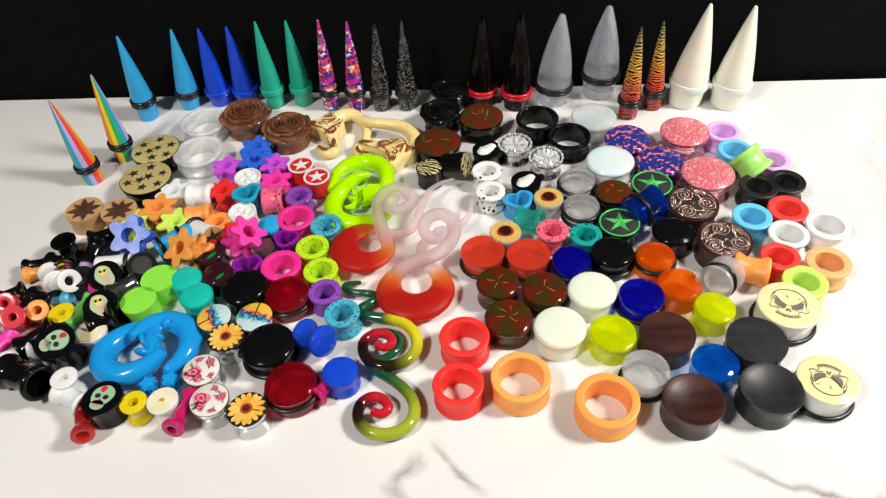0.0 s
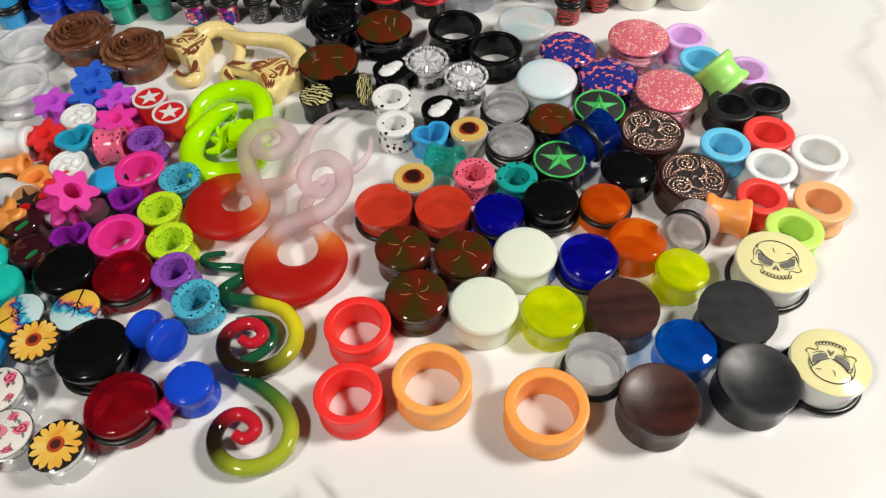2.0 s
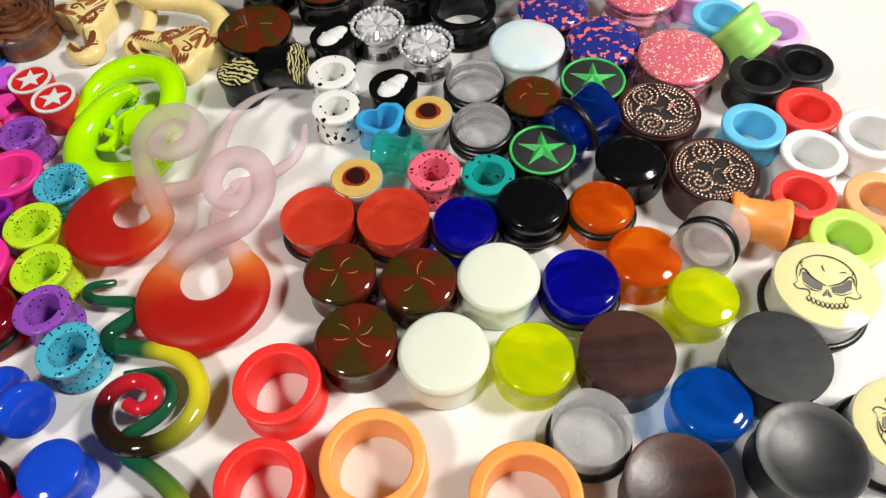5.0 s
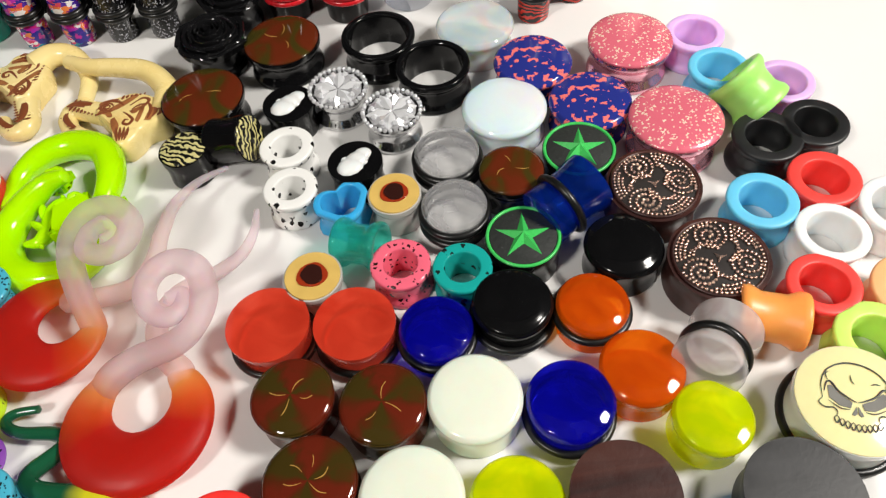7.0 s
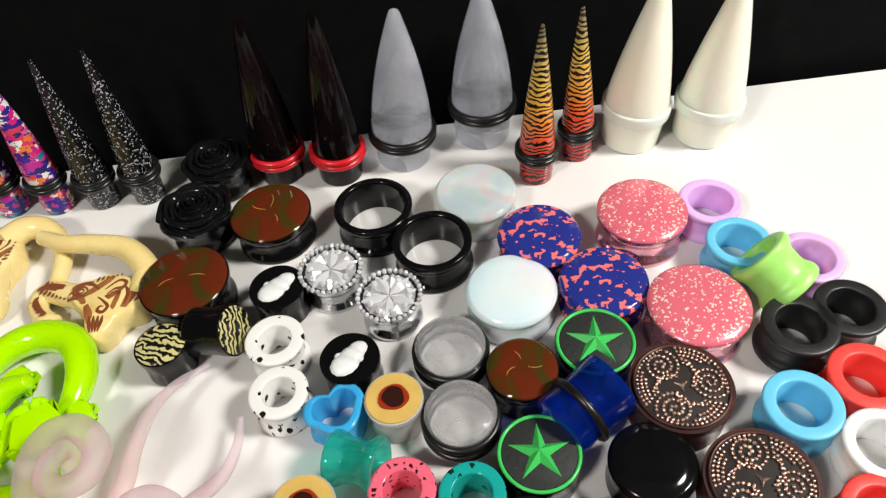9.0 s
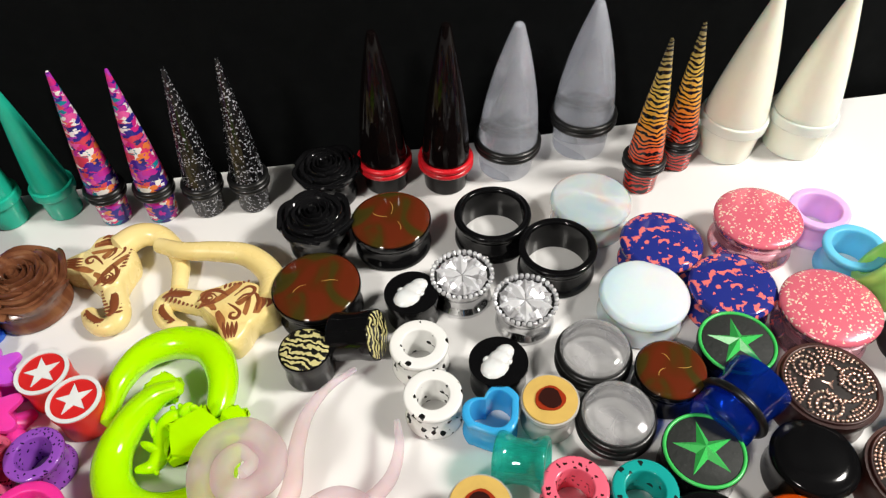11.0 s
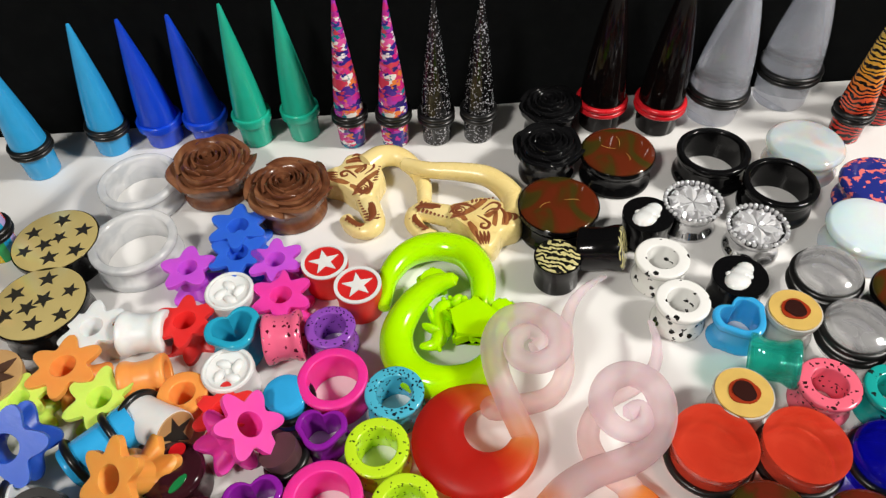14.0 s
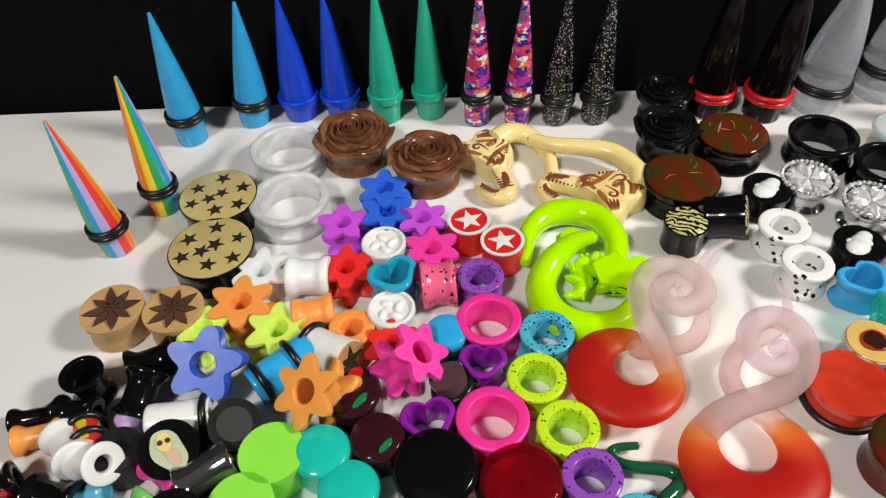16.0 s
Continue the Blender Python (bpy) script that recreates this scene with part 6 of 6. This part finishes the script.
def fire_hanger(cx, cy, z, outer, hole, gap, start, sweep, coil, horn, label):
    """Drawn glass: a frosted coil runs into a broad red crescent round a drop-shaped hole, whose other end is a frosted horn."""
    loop, half = [], []
    for k in range(41):
        a = radians(start + sweep * k / 40)
        far = Vector((cx + outer * math.cos(a), cy + outer * math.sin(a), z))
        near = Vector((cx + gap[0] + hole * math.cos(a), cy + gap[1] + hole * math.sin(a), z))
        loop.append((far + near) / 2)
        half.append((far - near).length / 2)
    lead = smooth_path(list(coil) + loop[:1], 7)[:-1]
    tail = smooth_path(loop[-1:] + list(horn), 7)[1:]
    n0, n1, total = len(lead), len(lead) + 41, len(lead) + 41 + len(tail) - 1

    def thick(t):
        i = t * total
        if i < n0:
            return 0.0021 + 0.0014 * min(1, i / n0 * 1.8) + (half[0] - 0.0035) * max(0, i / n0 * 4 - 3)
        if i < n1:
            return half[min(40, int(i - n0 + 0.5))]
        u = (i - n1) / max(1, total - n1)
        return max(0.0006, 0.0034 + (half[-1] - 0.0034) * max(0, 1 - u * 6) - 0.0026 * u ** 1.7)

    def run(t):
        i = t * total
        return 0.3 * i / n0 if i < n0 else 0.3 + 0.4 * (i - n0) / 41 if i < n1 else 0.7 + 0.3 * (i - n1) / max(1, total - n1)

    def flat(t):
        i = t * total
        return 0.85 - 0.4 * max(0, min(1, (i - n0 + 8) / 12)) + 0.3 * max(0, min(1, (i - n1 + 6) / 12))

    solo("fire_hanger", tube(lead + loop + tail, thick, 18, flat, None, run), FIRE, pose(0, 0, 0), label, "ear hanger", "frosted fire hangers")


fire_hanger(0.0056, 0.2886, 0.0058, 0.0178, 0.0078, (0.0006, 0.0062), 142, 258,
            ((0.0165, 0.3142, 0.0200), (0.0198, 0.3152, 0.0200), (0.0200, 0.3115, 0.0195), (0.0158, 0.3098, 0.0190), (0.0118, 0.3125, 0.0195), (0.0105, 0.3178, 0.0205), (0.0135, 0.3225, 0.0220), (0.0190, 0.3238, 0.0225), (0.0240, 0.3205, 0.0220), (0.0254, 0.3145, 0.0200), (0.0225, 0.3085, 0.0170), (0.0165, 0.3055, 0.0135), (0.0060, 0.3042, 0.0105), (-0.0005, 0.3018, 0.0085)),
            ((0.0148, 0.3025, 0.0055), (0.0098, 0.3085, 0.0055), (0.0085, 0.3165, 0.0065), (0.0140, 0.3240, 0.0080), (0.0235, 0.3275, 0.0090), (0.0305, 0.3330, 0.0085), (0.0340, 0.3410, 0.0080), (0.0345, 0.3490, 0.0075)),
            "frosted glass hanger fading into a broad red crescent")
fire_hanger(-0.0212, 0.3182, 0.0075, 0.0162, 0.0065, (0.0042, 0.0026), 350, -285,
            ((-0.0025, 0.3362, 0.0195), (0.0002, 0.3388, 0.0195), (-0.0025, 0.3425, 0.0195), (-0.0072, 0.3400, 0.0190), (-0.0072, 0.3345, 0.0190), (-0.0022, 0.3318, 0.0195), (0.0035, 0.3340, 0.0205), (0.0045, 0.3400, 0.0210), (-0.0010, 0.3462, 0.0210), (-0.0080, 0.3465, 0.0200), (-0.0125, 0.3415, 0.0180), (-0.0130, 0.3340, 0.0155), (-0.0110, 0.3260, 0.0120)),
            ((-0.0150, 0.3265, 0.0080), (-0.0080, 0.3268, 0.0075), (0.0010, 0.3285, 0.0075), (0.0062, 0.3350, 0.0085), (0.0082, 0.3445, 0.0095), (0.0115, 0.3540, 0.0100), (0.0175, 0.3615, 0.0095), (0.0255, 0.3665, 0.0085)),
            "frosted glass hanger fading into a red crescent")

# ---- carved bone-coloured hangers ----
BONE = patterned([(0.25, (0.62, 0.38, 0.12)), (0.38, (0.82, 0.64, 0.25)), (0.7, (0.86, 0.72, 0.34))], 45, 4, 0.5, 0.25, (1, 1, 1), "LINEAR", bump=0.1)
BROWN_INK = plastic((0.2, 0.055, 0.018), 0.4)
BROWN_WASH = patterned([(0.3, (0.2, 0.06, 0.02)), (0.6, (0.36, 0.14, 0.045))], 260, 4, 0.6, 0.35, (1, 1, 1), "LINEAR", bump=0.1)


def carved_hanger(hook, head, turn, size, mirror, label):
    """A cream hook that ends in a carved beast's head with a curled trunk, its lines rubbed brown."""
    ob = thing("carved_hanger", pose(0, 0, 0), label, "ear hanger", "carved hangers")
    part("hook", tube(smooth_path(hook, 7), lambda t: 0.0046 - 0.0021 * t, 14), BONE, ob)
    m = pose(*head, 0, 0, turn) @ Matrix.Diagonal((size, mirror * size, size, 1))
    rim = [Vector((q.x, q.y, 0)) for q in smooth_path([(x, y, 0) for x, y in HEAD_OUTLINE + HEAD_OUTLINE[:1]], 4)[:-1]]
    bm = bmesh.new()
    rows = []
    for z, inset in ((-0.26, 0.04), (-0.2, 0.0), (0.0, 0.0), (0.1, 0.03), (0.16, 0.08), (0.19, 0.15)):
        rows.append([bm.verts.new(m @ Vector((0.25 + (q.x - 0.25) * (1 - inset), -0.02 + (q.y + 0.02) * (1 - inset), z))) for q in rim])
    for a, b in zip(rows, rows[1:]):
        for k in range(len(rim)):
            bm.faces.new((a[k], a[(k + 1) % len(rim)], b[(k + 1) % len(rim)], b[k]))
    bmesh.ops.triangulate(bm, faces=[bm.faces.new(rows[-1]), bm.faces.new(rows[0][::-1])])
    part("head", bm, BONE, ob, "carved cream head")
    curl = [m @ Vector((x, y, z)) for x, y, z in ((-0.05, 0.2, -0.04), (-0.4, 0.36, -0.04), (-0.7, 0.5, -0.06), (-0.88, 0.46, -0.08), (-0.92, 0.26, -0.1), (-0.8, 0.06, -0.12), (-0.6, -0.08, -0.13))]
    part("trunk", tube(smooth_path(curl, 6), lambda t: size * (0.23 - 0.1 * t), 14, 0.9), BONE, ob, "curled cream trunk")

    def groove(points, w=0.00034, z=0.192):
        part("carved_line", tube(smooth_path([m @ Vector((x, y, z)) for x, y in points], 4), lambda t: 1.35 * w * (0.5 + math.sin(math.pi * t)), 6, 0.35), BROWN_INK, ob)

    def stain(points, z=0.193):
        top = smooth_path([(x, y, 0) for x, y in points + points[:1]], 4)[:-1]
        flat = bmesh.new()
        flat.faces.new([flat.verts.new(m @ Vector((q.x, q.y, z))) for q in top])
        bmesh.ops.triangulate(flat, faces=flat.faces[:])
        part("stain", flat, BROWN_WASH, ob, "brown stain in the carving")

    stain([(-0.02, 0.06), (0.18, 0.16), (0.42, 0.36), (0.36, 0.42), (0.12, 0.26), (-0.06, 0.14)])
    stain([(0.3, 0.02), (0.46, 0.1), (0.6, 0.12), (0.5, 0.02), (0.38, -0.06)])
    stain([(-0.22, 0.2), (-0.24, 0.32), (-0.06, 0.38), (0.1, 0.36), (-0.02, 0.31), (-0.16, 0.28)])
    stain([(-0.26, 0.06), (-0.2, 0.14), (-0.04, 0.08), (0.02, -0.06), (-0.06, -0.06), (-0.12, 0.02)])
    stain([(0.58, -0.26), (0.66, 0.02), (0.74, 0.14), (0.78, 0.02), (0.7, -0.26)])
    stain([(0.06, -0.08), (0.16, -0.3), (0.12, -0.5), (0.04, -0.34), (0.0, -0.14)])
    stain([(0.42, -0.22), (0.48, 0.0), (0.56, 0.08), (0.54, -0.1), (0.48, -0.28)])
    for q in (0.115, 0.055):
        groove([(-0.1 + q * math.cos(a), 0.2 + 0.75 * q * math.sin(a)) for a in (0, 1.05, 2.1, 3.14, 4.2, 5.25, 6.28)], 0.00026)
    groove([(-0.28, 0.16), (-0.1, 0.34), (0.08, 0.3), (0.2, 0.18)])
    groove([(-0.86, 0.44), (-0.7, 0.48), (-0.4, 0.38), (-0.2, 0.28)], 0.0007, 0.125)
    groove([(-0.87, 0.4), (-0.9, 0.26), (-0.8, 0.08), (-0.68, -0.02)], 0.0005, 0.05)
    for k in range(8):
        u, v = -0.78 + 0.07 * k, 0.5 - 0.033 * k
        groove([(u, v), (u + 0.05, v + 0.13)], 0.00026, 0.1)
        groove([(u, v - 0.02), (u - 0.05, v - 0.14)], 0.00026, 0.1)
    for k in range(5):
        u, v = -0.9 + 0.05 * k, 0.3 - 0.075 * k
        groove([(u, v), (u - 0.1, v - 0.03)], 0.00024, 0.035)
    for k in range(6):
        groove([(0.14 + 0.075 * k, 0.34 + 0.015 * k), (0.17 + 0.075 * k, 0.44 - 0.005 * k)], 0.00026)
    groove([(0.3, 0.16), (0.5, 0.3), (0.62, 0.24), (0.58, 0.14), (0.46, 0.14), (0.34, 0.06)], 0.0003)
    groove([(0.2, 0.02), (0.3, -0.08), (0.38, -0.2), (0.32, -0.3), (0.23, -0.26), (0.25, -0.18), (0.31, -0.19)], 0.0003)
    for k in range(4):
        groove([(0.12 + 0.07 * k, -0.34 - 0.01 * k), (0.14 + 0.06 * k, -0.5), (0.17 + 0.04 * k, -0.66)], 0.00028)
    for k in range(3):
        groove([(0.62 + 0.09 * k, 0.16 - 0.06 * k), (0.68 + 0.09 * k, 0.0 - 0.05 * k), (0.64 + 0.08 * k, -0.22 + 0.02 * k)], 0.00034)
    for k in range(4):
        groove([(-0.28 + 0.07 * k, 0.02 + 0.02 * k), (-0.18 + 0.06 * k, 0.1)], 0.00024)


HEAD_OUTLINE = [(-0.36, 0.2), (-0.26, 0.42), (-0.04, 0.46), (0.14, 0.5), (0.36, 0.53), (0.7, 0.36), (0.97, 0.02), (0.9, -0.3), (0.6, -0.4), (0.46, -0.62), (0.28, -0.78), (0.08, -0.66), (-0.02, -0.3), (-0.22, -0.02)]
carved_hanger(((0.0035, 0.3985, 0.006), (0.0035, 0.4075, 0.007), (-0.003, 0.416, 0.0085), (-0.013, 0.4198, 0.009), (-0.0235, 0.4225, 0.009), (-0.032, 0.4275, 0.0085)), (-0.0132, 0.3975, 0.005), 0, 0.019, 1, "cream carved hanger with brown engraved lines")
carved_hanger(((-0.0455, 0.4315, 0.006), (-0.04, 0.4352, 0.0065), (-0.0335, 0.4345, 0.006), (-0.0282, 0.4285, 0.0048), (-0.0258, 0.421, 0.0042), (-0.0262, 0.4115, 0.0036)), (-0.0502, 0.4195, 0.005), 78, 0.0185, -1, "cream carved hanger beside another one")
